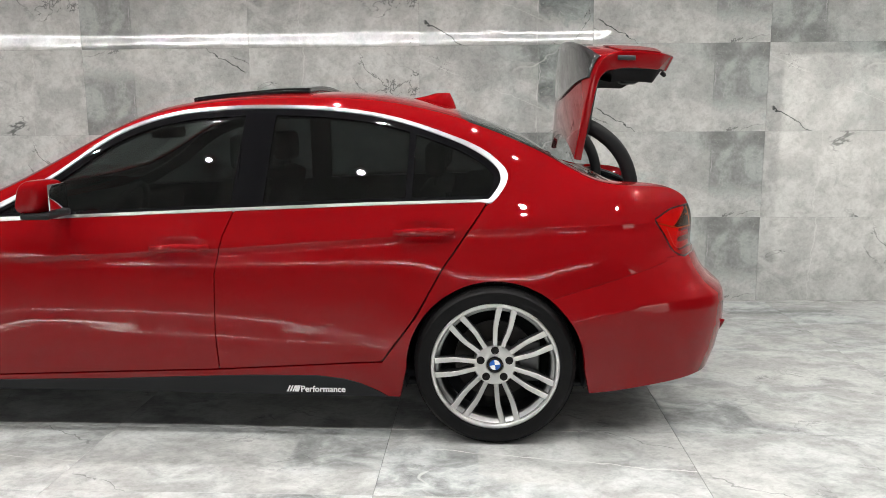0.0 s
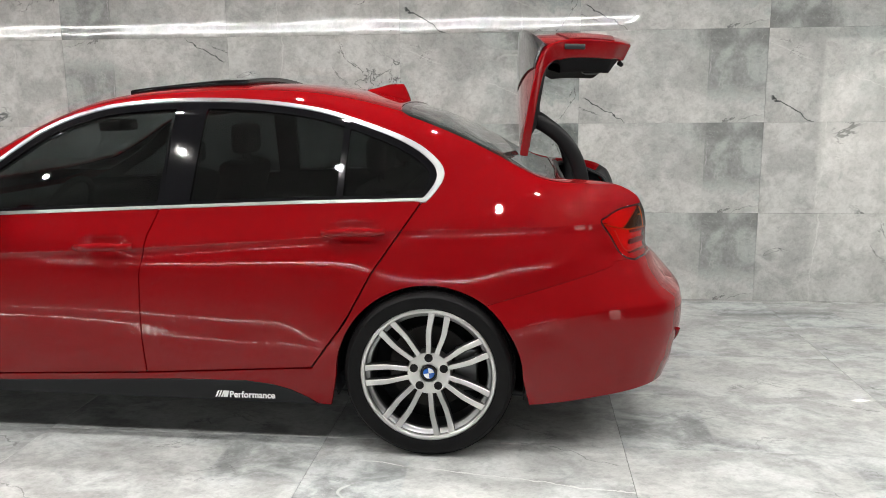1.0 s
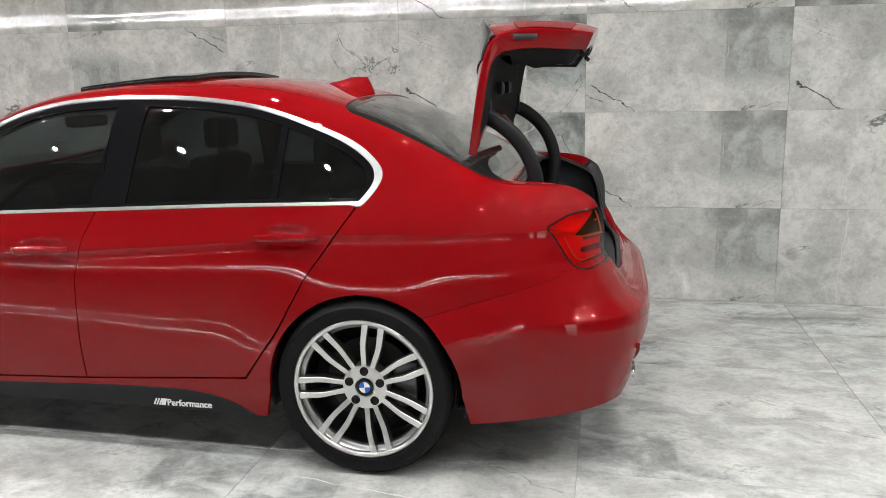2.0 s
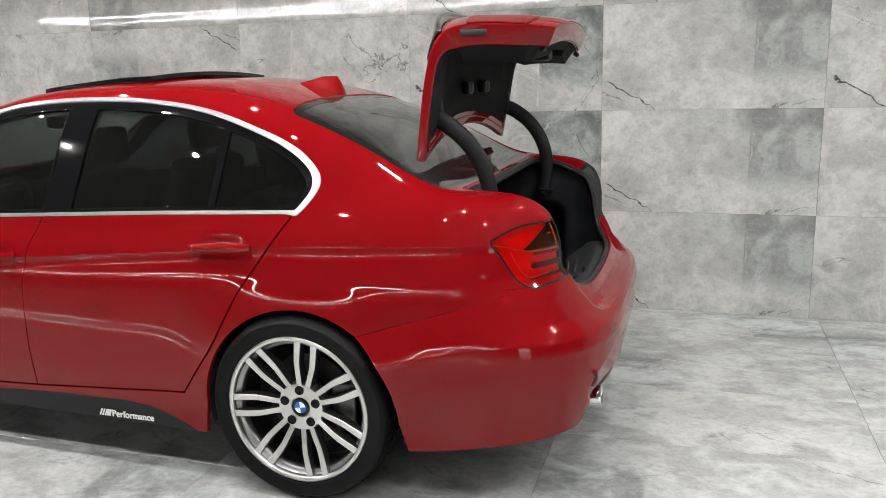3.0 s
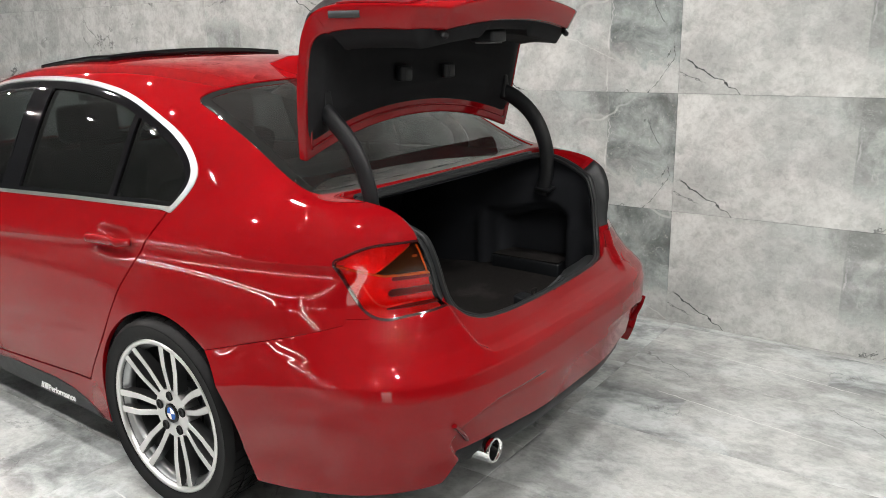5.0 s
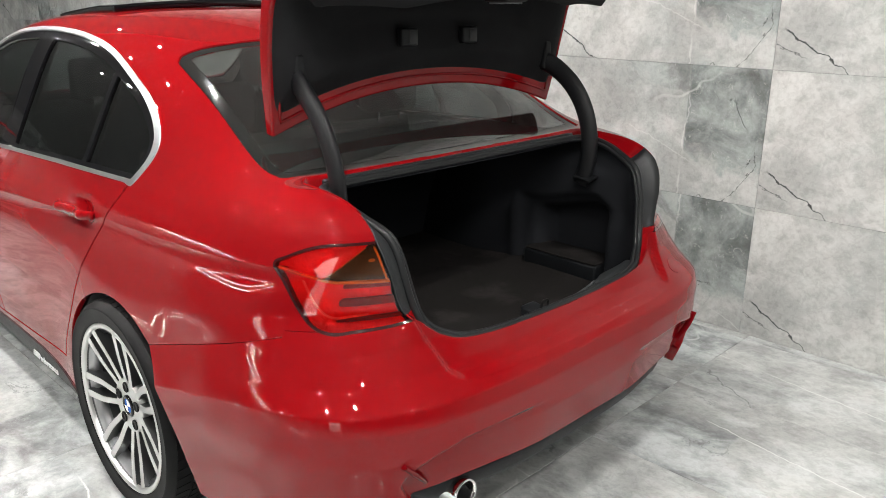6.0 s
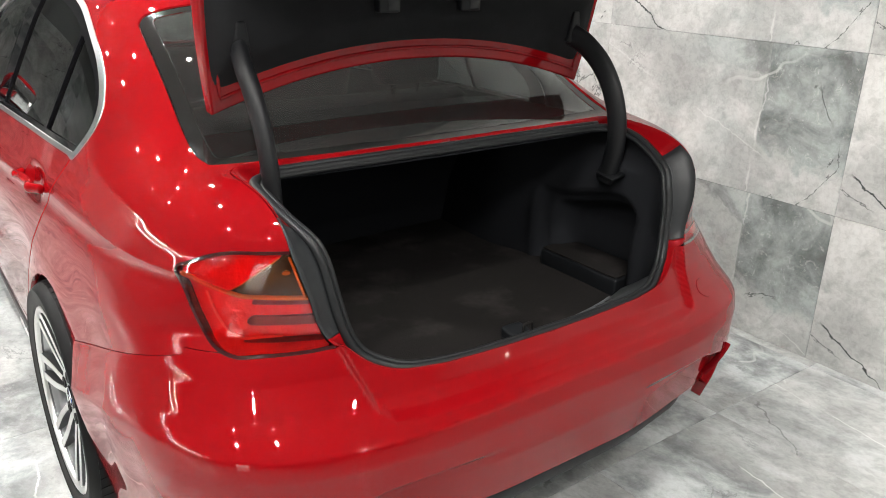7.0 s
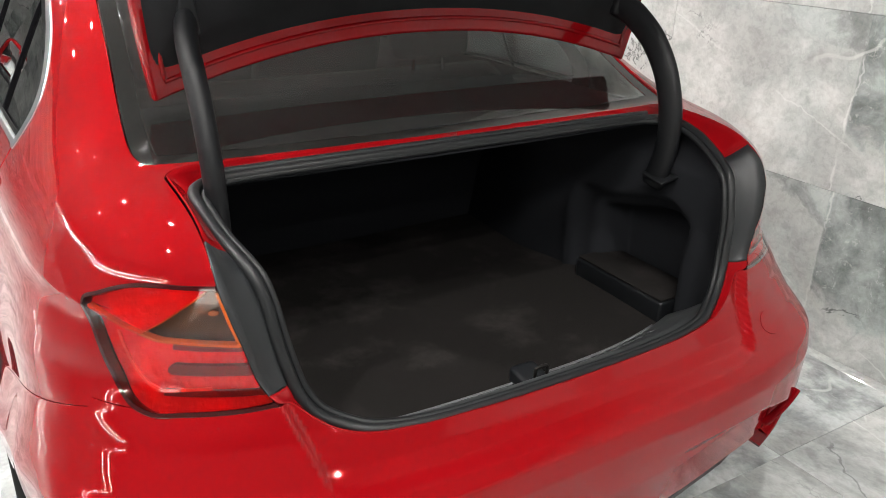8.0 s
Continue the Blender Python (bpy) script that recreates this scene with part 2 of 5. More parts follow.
def emission(name, color, strength):
    m = bpy.data.materials.new(name)
    m.use_nodes = True
    b = m.node_tree.nodes["Principled BSDF"]
    b.inputs["Base Color"].default_value = (0, 0, 0, 1)
    b.inputs["Emission Color"].default_value = (*color, 1)
    b.inputs["Emission Strength"].default_value = strength
    return m


LED = emission("led_white", (1.0, 0.98, 0.95), 115.0)
DAY_GLOW = emission("lit_hall", (1.0, 0.95, 0.86), 3.6)
SPOT_GLOW = emission("downlight_glow", (1.0, 0.97, 0.93), 2450.0)


# ---------------------------------------------------------------- helpers of this file
def finish(name, me, mat, parent=None, label="", smooth=True):
    me.materials.append(mat)
    if smooth:
        me.polygons.foreach_set("use_smooth", [True] * len(me.polygons))
    ob = new(name, me)
    if parent is not None:
        ob.parent = parent
    if label:
        tagged(ob, label)
    return ob


def part(name, bm, mat, parent=None, label="", smooth=True):
    me = bpy.data.meshes.new(name)
    bmesh.ops.recalc_face_normals(bm, faces=bm.faces)
    bm.to_mesh(me)
    bm.free()
    return finish(name, me, mat, parent, label, smooth)


def sharp(ob, degrees=35):
    ob.data.set_sharp_from_angle(angle=radians(degrees))
    return ob


def empty(name, at=(0, 0, 0), **tags):
    ob = new(name)
    ob.location = at
    ob.empty_display_size = 0.1
    return tagged(ob, **tags)


def box(bm, x0, x1, y0, y1, z0, z1, bevel=0.0, segments=2):
    r = bmesh.ops.create_cube(bm, size=1.0)
    vs = r["verts"]
    for v in vs:
        v.co = ((x0 + x1) / 2 + v.co.x * (x1 - x0), (y0 + y1) / 2 + v.co.y * (y1 - y0), (z0 + z1) / 2 + v.co.z * (z1 - z0))
    if bevel:
        es = list({e for v in vs for e in v.link_edges})
        bmesh.ops.bevel(bm, geom=es, offset=bevel, segments=segments, profile=0.6, affect="EDGES")
    return bm


def pydata(name, verts, faces, mat, parent=None, label="", smooth=True, normals=None):
    me = bpy.data.meshes.new(name)
    me.from_pydata([tuple(map(float, v)) for v in verts], [], [tuple(map(int, f)) for f in faces])
    me.update()
    ob = finish(name, me, mat, parent, label, smooth)
    if normals is not None:
        me.normals_split_custom_set_from_vertices([tuple(map(float, v)) for v in normals])
    return ob


def spline(knots, t):
    """Natural cubic through (t, value...) knots; numpy array over t. Linear beyond the ends."""
    k = np.array(knots, float)
    x, y = k[:, 0], k[:, 1:]
    n = len(x)
    h = np.diff(x)
    a = np.zeros((n, n))
    r = np.zeros((n, y.shape[1]))
    a[0, 0] = a[-1, -1] = 1
    for i in range(1, n - 1):
        a[i, i - 1], a[i, i], a[i, i + 1] = h[i - 1], 2 * (h[i - 1] + h[i]), h[i]
        r[i] = 6 * ((y[i + 1] - y[i]) / h[i] - (y[i] - y[i - 1]) / h[i - 1])
    m = np.linalg.solve(a, r)
    t = np.clip(np.asarray(t, float), x[0], x[-1])
    i = np.clip(np.searchsorted(x, t) - 1, 0, n - 2)
    d0, d1, hh = (x[i + 1] - t)[..., None], (t - x[i])[..., None], h[i][..., None]
    out = (m[i] * d0**3 + m[i + 1] * d1**3) / (6 * hh) + (y[i] / hh - m[i] * hh / 6) * d0 + (y[i + 1] / hh - m[i + 1] * hh / 6) * d1
    return out[..., 0] if out.shape[-1] == 1 else out


def smooth_curve(points, steps=12, closed=False):
    """Catmull-Rom through points of any dimension, as an array."""
    p = np.array(points, float)
    n = len(p)
    out = []
    for i in range(n if closed else n - 1):
        if closed:
            a, b, c, d = p[(i - 1) % n], p[i], p[(i + 1) % n], p[(i + 2) % n]
        else:
            a, b, c, d = p[max(i - 1, 0)], p[i], p[i + 1], p[min(i + 2, n - 1)]
        for k in range(steps):
            t = k / steps
            out.append(0.5 * (2 * b + (c - a) * t + (2 * a - 5 * b + 4 * c - d) * t * t + (3 * b - a - 3 * c + d) * t**3))
    if not closed:
        out.append(p[-1])
    return np.array(out)


def poly_distance(px, py, poly):
    """Signed distance of points to a closed polygon, negative inside."""
    poly = np.asarray(poly, float)
    a, b = poly, np.roll(poly, -1, axis=0)
    best = np.full(px.shape, 1e9)
    inside = np.zeros(px.shape, bool)
    for (ax, ay), (bx, by) in zip(a, b):
        ex, ey = bx - ax, by - ay
        if ex * ex + ey * ey < 1e-14:
            continue
        t = np.clip(((px - ax) * ex + (py - ay) * ey) / (ex * ex + ey * ey), 0, 1)
        best = np.minimum(best, (px - ax - t * ex) ** 2 + (py - ay - t * ey) ** 2)
        if ay != by:
            inside ^= ((ay > py) != (by > py)) & (px < (bx - ax) * (py - ay) / (by - ay) + ax)
    d = np.sqrt(best)
    return np.where(inside, -d, d)


def line_side(px, py, line):
    """Signed distance to an open polyline (positive on its left)."""
    line = np.asarray(line, float)
    best = np.full(px.shape, 1e9)
    sign = np.ones(px.shape)
    n = len(line) - 1
    for i in range(n):
        (ax, ay), (bx, by) = line[i], line[i + 1]
        ex, ey = bx - ax, by - ay
        t = ((px - ax) * ex + (py - ay) * ey) / (ex * ex + ey * ey)
        lo = 0.0 if i else -1e9
        hi = 1.0 if i < n - 1 else 1e9
        t = np.clip(t, lo, hi)
        d = (px - ax - t * ex) ** 2 + (py - ay - t * ey) ** 2
        s = np.where(ex * (py - ay) - ey * (px - ax) > 0, 1.0, -1.0)
        near = d < best
        best = np.where(near, d, best)
        sign = np.where(near, s, sign)
    return sign * np.sqrt(best)


def clip(patch, f):
    """The part of a triangle patch (rows of vertex data, triangles) where f <= 0, cut along f = 0."""
    data, tris = patch
    fin = f <= 0
    c = fin[tris].sum(1)
    keep = [tris[c == 3]]
    new_rows, base = [], len(data)
    cut_edges = {}

    def cut(i, j):
        key = (i, j) if i < j else (j, i)
        if key not in cut_edges:
            t = f[key[0]] / (f[key[0]] - f[key[1]])
            cut_edges[key] = base + len(new_rows)
            new_rows.append(data[key[0]] * (1 - t) + data[key[1]] * t)
        return cut_edges[key]

    extra = []
    for tri in tris[(c == 1) | (c == 2)]:
        for k in range(3):
            i, j, m = tri[k], tri[(k + 1) % 3], tri[(k + 2) % 3]
            if fin[i] and not fin[j] and not fin[m]:
                extra.append((i, cut(i, j), cut(i, m)))
            elif fin[i] and fin[j] and not fin[m]:
                a, b = cut(j, m), cut(i, m)
                extra += [(i, j, a), (i, a, b)]
    if extra:
        keep.append(np.array(extra))
    t = np.concatenate(keep)
    allrows = np.vstack([data, np.array(new_rows)]) if new_rows else data
    used, inv = np.unique(t, return_inverse=True)
    return allrows[used], inv.reshape(t.shape)


def weld(ob):
    """Join the two halves of a mirrored sheet along the middle."""
    bm = bmesh.new()
    bm.from_mesh(ob.data)
    bmesh.ops.remove_doubles(bm, verts=bm.verts, dist=1e-5)
    bm.to_mesh(ob.data)
    bm.free()
    return ob


def shell(name, patch, mat, parent, side=1, lift=0.0, depth=0.012, label="", flip=False):
    """A trimmed sheet as a mesh: lifted along its normal, its rim turned inwards by depth. side -1 mirrors it."""
    data, tris = patch
    if len(tris) == 0:
        return None
    p = data[:, 0:3].copy()
    nrm = data[:, 3:6] / np.maximum(np.linalg.norm(data[:, 3:6], axis=1, keepdims=True), 1e-9)
    p += nrm * lift
    e = np.concatenate([tris[:, [0, 1]], tris[:, [1, 2]], tris[:, [2, 0]]])
    key = np.sort(e, 1)
    _, inv, cnt = np.unique(key, axis=0, return_inverse=True, return_counts=True)
    rim = e[cnt[inv.ravel()] == 1]
    # leave the centre line open
    mid = (np.abs(p[rim[:, 0], 1]) < 1e-5) & (np.abs(p[rim[:, 1], 1]) < 1e-5)
    rim = rim[~mid]
    verts, norms, faces = [p], [nrm], [list(map(tuple, tris))]
    if depth and len(rim):
        idx, loc = np.unique(rim, return_inverse=True)
        loc = loc.reshape(rim.shape)
        tang = np.zeros((len(idx), 3))
        d = p[rim[:, 1]] - p[rim[:, 0]]
        np.add.at(tang, loc[:, 0], d)
        np.add.at(tang, loc[:, 1], d)
        out = np.cross(tang, nrm[idx])
        out /= np.maximum(np.linalg.norm(out, axis=1, keepdims=True), 1e-9)
        b0 = len(p)
        r = min(0.0015, depth * 0.3)
        ring1 = p[idx] + out * r * 0.7 - nrm[idx] * r
        ring2 = p[idx] + out * r * 0.7 - nrm[idx] * depth
        verts += [ring1, ring2]
        nn = out * 0.9 + nrm[idx] * 0.3
        norms += [nn, out]
        k = len(idx)
        q = []
        for (a, b), (la, lb) in zip(rim, loc):
            q.append((b, a, b0 + la, b0 + lb))
            q.append((b0 + lb, b0 + la, b0 + k + la, b0 + k + lb))
        faces.append(q)
    v, nm = np.vstack(verts), np.vstack(norms)
    f = [t for fs in faces for t in fs]
    if side < 0:
        v = v * (1, -1, 1)
        nm = nm * (1, -1, 1)
        f = [t[::-1] for t in f]
    return pydata(name, v, f, mat, parent, label, normals=nm)


def tube(path, radius, sides=10, closed=False, flat=1.0):
    """Sweep a round (or flattened) section along a 3D path: verts, faces."""
    p = np.array(path, float)
    n = len(p)
    tang = (np.roll(p, -1, 0) - np.roll(p, 1, 0)) if closed else np.gradient(p, axis=0)
    tang /= np.maximum(np.linalg.norm(tang, axis=1, keepdims=True), 1e-9)
    ref = np.array([0.0, 0, 1]) if abs(tang[0][2]) < 0.9 else np.array([0.0, 1, 0])
    u = np.cross(tang[0], ref)
    u /= np.linalg.norm(u)
    verts, faces = [], []
    rad = np.broadcast_to(np.asarray(radius, float), (n,))
    for i in range(n):
        u = u - tang[i] * np.dot(u, tang[i])
        u /= np.linalg.norm(u)
        w = np.cross(tang[i], u)
        for k in range(sides):
            a = 2 * math.pi * k / sides
            verts.append(p[i] + rad[i] * (math.cos(a) * u + flat * math.sin(a) * w))
    for i in range(n if closed else n - 1):
        for k in range(sides):
            a, b = i * sides + k, i * sides + (k + 1) % sides
            j = ((i + 1) % n) * sides
            faces.append((a, b, j + (k + 1) % sides, j + k))
    if not closed:
        faces.append(tuple(range(sides))[::-1])
        faces.append(tuple((n - 1) * sides + k for k in range(sides)))
    return verts, faces


def lathe(profile, steps=64, axis="y"):
    """Turn a closed or open (radius, offset) profile round the y axis: verts, faces."""
    verts, faces = [], []
    m = len(profile)
    for i in range(steps):
        a = 2 * math.pi * i / steps
        for r, o in profile:
            verts.append((r * math.cos(a), o, r * math.sin(a)))
    for i in range(steps):
        j = (i + 1) % steps
        for k in range(m - 1):
            faces.append((i * m + k, i * m + k + 1, j * m + k + 1, j * m + k))
    return verts, faces


def sheet(grid, thickness=0.0):
    """Verts and faces of an (n, m, 3) grid of points."""
    g = np.asarray(grid, float)
    n, m = g.shape[:2]
    faces = [(i * m + k, i * m + k + 1, (i + 1) * m + k + 1, (i + 1) * m + k) for i in range(n - 1) for k in range(m - 1)]
    return g.reshape(-1, 3), faces


def solid(ob, thickness, offset=-1.0):
    mod = ob.modifiers.new("thickness", "SOLIDIFY")
    mod.thickness, mod.offset = thickness, offset
    return ob


# ---------------------------------------------------------------- room
def tile_mesh(name, w, h, t, uv_off, turn):
    """One stone tile with a small chamfer, lying in its x-z plane and proud towards -y."""
    bm = bmesh.new()
    g, c = 0.0012, 0.0012
    w, h = w - g, h - g
    uvl = bm.loops.layers.uv.new("print")
    sdl = bm.loops.layers.uv.new("seed")
    back = [bm.verts.new((sx * w / 2, 0, sz * h / 2)) for sx, sz in ((-1, -1), (1, -1), (1, 1), (-1, 1))]
    mid = [bm.verts.new((sx * w / 2, -t + c, sz * h / 2)) for sx, sz in ((-1, -1), (1, -1), (1, 1), (-1, 1))]
    top = [bm.verts.new((sx * (w / 2 - c), -t, sz * (h / 2 - c))) for sx, sz in ((-1, -1), (1, -1), (1, 1), (-1, 1))]
    bm.faces.new(top)
    for a, b in ((back, mid), (mid, top)):
        for i in range(4):
            j = (i + 1) % 4
            bm.faces.new((a[i], a[j], b[j], b[i]))
    for f in bm.faces:
        for lo in f.loops:
            x, z = lo.vert.co.x * turn, lo.vert.co.z * turn
            lo[uvl].uv = (x, z)
            lo[sdl].uv = uv_off
    me = bpy.data.meshes.new(name)
    bmesh.ops.recalc_face_normals(bm, faces=bm.faces)
    bm.to_mesh(me)
    bm.free()
    return me


def slab(name, x0, x1, y0, y1, z0, z1, mat, **tags):
    bm = bmesh.new()
    box(bm, x0, x1, y0, y1, z0, z1)
    ob = part(name, bm, mat, smooth=False)
    return tagged(ob, kind="structure", **tags)


WALL_T = 0.25
floor = slab("floor", ROOM_X0 - WALL_T, ROOM_X1 + WALL_T, ROOM_Y0 - WALL_T, ROOM_Y1 + WALL_T, -0.2, -0.010, GROUT,
             label="polished pale grey marble tile floor of the showroom", category="floor")
wall_north = slab("wall_north", ROOM_X0 - WALL_T, ROOM_X1 + WALL_T, ROOM_Y1 + 0.010, ROOM_Y1 + WALL_T, -0.2, ROOM_Z, GROUT,
                  label="polished grey marble tile wall behind the car", category="wall")
wall_south = slab("wall_south", ROOM_X0 - WALL_T, 7.2, ROOM_Y0 - WALL_T, ROOM_Y0, -0.2, ROOM_Z, DARK_WALL,
                  label="plain dark painted wall on the far side of the hall", category="wall")
wall_south_lintel = slab("wall_south_lintel", 7.2, ROOM_X1 + WALL_T, ROOM_Y0 - WALL_T, ROOM_Y0, 2.7, ROOM_Z, DARK_WALL,
                         label="dark lintel over the lit entrance", category="wall")
backdrop = slab("backdrop", 7.2, ROOM_X1 + WALL_T, ROOM_Y0 - WALL_T, ROOM_Y0 - 0.15, -0.2, 2.7, DAY_GLOW,
                label="bright warm light beyond the entrance", category="backdrop")
wall_west = slab("wall_west", ROOM_X0 - WALL_T, ROOM_X0, ROOM_Y0, ROOM_Y1 + 0.010, -0.2, ROOM_Z, GROUT,
                 label="grey marble tile wall ahead of the car", category="wall")
wall_east = slab("wall_east", ROOM_X1, ROOM_X1 + WALL_T, ROOM_Y0, ROOM_Y1 + 0.010, -0.2, ROOM_Z, DARK_WALL,
                 label="plain dark painted wall behind the boot", category="wall")
ceiling = slab("ceiling", ROOM_X0 - WALL_T, ROOM_X1 + WALL_T, ROOM_Y0 - WALL_T, ROOM_Y1 + WALL_T, ROOM_Z, ROOM_Z + 0.2, PLASTER,
               label="plain dark grey painted showroom ceiling with downlights", category="ceiling")


def lay_tiles():
    tw, th = 1.2, 0.6
    prints = [(0.0, 0.0), (7.3, 2.1), (14.9, 5.7), (3.1, 9.4), (21.2, 1.3)]
    wall_meshes = [tile_mesh("wall_tile", tw, th, 0.010, p, t) for p in prints for t in (1, -1)]
    floor_meshes = [tile_mesh("floor_tile", tw, th, 0.010, (p[0] + 40, p[1] + 3), t) for p in prints for t in (1, -1)]
    for me in wall_meshes:
        me.materials.append(MARBLE_WALL)
    for me in floor_meshes:
        me.materials.append(MARBLE_FLOOR)
    rng = random.Random(4)

    def wall_run(parent, n_range, rows, place):
        for i in n_range:
            k0 = 0 if i == 0 else rng.randrange(10)
            for j in rows:
                k = k0 if i == 0 or rng.random() < 0.5 else rng.randrange(10)
                ob = new("tile", wall_meshes[k])
                ob.parent = parent
                ob.matrix_basis = place(i, j)

    # wall behind the car: joints at x = 0.71 + 1.2 k, courses of 0.6
    wall_run(wall_north, range(-13, 8), range(5), lambda i, j: pose(0.71 + 0.6 + 1.2 * i, ROOM_Y1 + 0.010, 0.3 + 0.6 * j))
    wall_run(wall_west, range(9), range(5), lambda i, j: pose(ROOM_X0, ROOM_Y1 - 0.6 - 1.2 * i, 0.3 + 0.6 * j, 0, 0, 90))
    # floor: joints at x = 0.76 + 1.2 k
    far = bmesh.new()
    for i in range(-13, 8):
        for j in range(-21, 4):
            me = floor_meshes[rng.randrange(10)]
            m = pose(0.76 + 0.6 + 1.2 * i, 0.15 + 0.6 * j, -0.010, -90, 0, 0)
            if i >= -5 and j >= -13:
                ob = new("tile", me)
                ob.parent = floor
                ob.matrix_basis = m
            else:
                start = len(far.verts)
                far.from_mesh(me)
                far.verts.ensure_lookup_table()
                for k in range(start, len(far.verts)):
                    far.verts[k].co = m @ far.verts[k].co
    me = bpy.data.meshes.new("far_tiles")
    far.to_mesh(me)
    far.free()
    me.materials.append(MARBLE_FLOOR)
    ob = new("far_tiles", me)
    ob.parent = floor
    tagged(ob, "pale grey marble tiles on the far side of the hall", kind="stuff")


# ---------------------------------------------------------------- ceiling lights
def ceiling_lights():
    ring_v, ring_f = lathe([(0.027, 0.004), (0.027, -0.004), (0.046, -0.006), (0.050, 0.0), (0.050, 0.004)], 20)
    rot = Matrix.Rotation(radians(-90), 4, "X")
    first = None
    rows_y = (-0.1, -1.3, -2.5)
    spots = [p for p in [(-5.9 + 1.25 * k + (0.3 if j % 2 else 0.0), y) for j, y in enumerate(rows_y) for k in range(12)] if (p[0] > -3.6 or p[1] < -0.5) and (p[0] < 3.2 or p[1] > -0.5)]
    for x, y in spots:
        m = pose(x, y, ROOM_Z - 0.004)
        if first is None:
            first = empty("downlight", label="small round recessed white ceiling downlight", category="ceiling light", group="ceiling downlights")
            r = pydata("trim_ring", [(a, c, b) for a, b, c in ring_v], [f[::-1] for f in ring_f], WHITE, first)
            bm = bmesh.new()
            bmesh.ops.create_circle(bm, cap_ends=True, radius=0.027, segments=16)
            bmesh.ops.reverse_faces(bm, faces=bm.faces)
            d = pydata("diffuser", [v.co for v in bm.verts], [[v.index for v in f.verts] for f in bm.faces], SPOT_GLOW, first)
            bm.free()
            first.matrix_basis = m
        else:
            copy_thing(first, m)


def led_strips():
    """Thin light lines: a long frame far off in the ceiling."""
    z = ROOM_Z - 0.012
    for x0, x1, y0, y1 in ((-14.2, 2.6, -9.812, -9.788), (-14.2, 2.6, -11.412, -11.388), (-14.224, -14.2, -11.412, -9.788), (2.6, 2.624, -11.412, -9.788)):
        bm = bmesh.new()
        box(bm, x0, x1, y0, y1, z, z + 0.010)
        ob = part("led_strip", bm, LED, smooth=False)
        tagged(ob, "thin straight white light strip on the ceiling", "light strip", "ceiling light strips")


# ---------------------------------------------------------------- the car's outer skin
X0, RN = 0.35, 3.5     # start and roundness of the rear corner


def row(*k):
    return k


# feature lines along the car: (x, half width, height); rear axle at x = 0, tail towards +x
UNDER_LINE = row((-3.56, .80, .20), (-2.4, .83, .20), (-1.2, .835, .19), (-.4, .845, .185), (.4, .825, .19), (.95, .82, .22))
SILL_EDGE = row((-3.56, .82, .30), (-2.4, .85, .30), (-1.2, .855, .30), (-.4, .862, .29), (.4, .840, .29), (.95, .83, .31))
LOWER_FLANK = row((-3.56, .84, .44), (-2.4, .866, .45), (-1.2, .868, .45), (-.4, .872, .45), (.4, .855, .44), (.95, .845, .44))
MID_FLANK = row((-3.56, .84, .54), (-2.4, .866, .60), (-1.2, .866, .60), (-.4, .868, .60), (.4, .858, .60), (.95, .83, .56))
UPPER_FLANK = row((-3.56, .82, .60), (-2.4, .862, .73), (-1.2, .862, .735), (-.4, .862, .74), (.4, .848, .74), (.95, .800, .68))
SHOULDER_LOW = row((-3.56, .80, .64), (-2.4, .850, .80), (-1.2, .852, .82), (-.4, .852, .84), (.4, .832, .855), (.95, .775, .80))
SHOULDER = row((-3.56, .76, .67), (-2.4, .815, .86), (-1.2, .815, .89), (-.4, .812, .91), (.4, .795, .925), (.95, .750, .88))
BELT = row((-3.56, .70, .69), (-2.8, .78, .82), (-2.3, .80, .90), (-2.0, .797, .93), (-1.1, .79, .955), (-.5, .785, .975), (0, .765, .995), (.3, .755, 1.0), (.6, .745, .99), (.95, .725, .945))
WINDOW_LOW = row((-3.56, .62, .71), (-2.8, .74, .86), (-2.3, .765, .94), (-2.0, .735, 1.03), (-1.6, .70, 1.14), (-1.1, .695, 1.18), (-.5, .69, 1.18), (-.1, .69, 1.16), (.1, .695, 1.12), (.3, .70, 1.07), (.5, .70, 1.04), (.95, .69, .985))
ROOF_RAIL = row((-3.56, .5, .72), (-2.8, .66, .88), (-2.3, .71, .965), (-2.0, .69, 1.09), (-1.6, .625, 1.30), (-1.3, .60, 1.385), (-.9, .592, 1.405), (-.5, .598, 1.38), (-.2, .61, 1.325), (.05, .618, 1.245), (.25, .625, 1.155), (.45, .635, 1.062), (.6, .645, 1.046), (.95, .655, 1.01))
ROOF_SIDE = row((-3.56, .36, .73), (-2.8, .46, .90), (-2.3, .48, .985), (-2.0, .46, 1.11), (-1.6, .43, 1.335), (-1.3, .42, 1.405), (-.9, .42, 1.432), (-.5, .42, 1.42), (-.2, .43, 1.358), (.05, .44, 1.272), (.25, .45, 1.165), (.45, .46, 1.055), (.6, .46, 1.045), (.95, .46, 1.05))
ROOF_INNER = row((-3.56, .18, .735), (-2.8, .22, .91), (-2.3, .23, .995), (-2.0, .22, 1.12), (-1.6, .21, 1.345), (-1.3, .21, 1.412), (-.9, .21, 1.440), (-.5, .21, 1.428), (-.2, .21, 1.366), (.05, .22, 1.28), (.25, .22, 1.170), (.45, .22, 1.055), (.6, .22, 1.045), (.95, .22, 1.05))
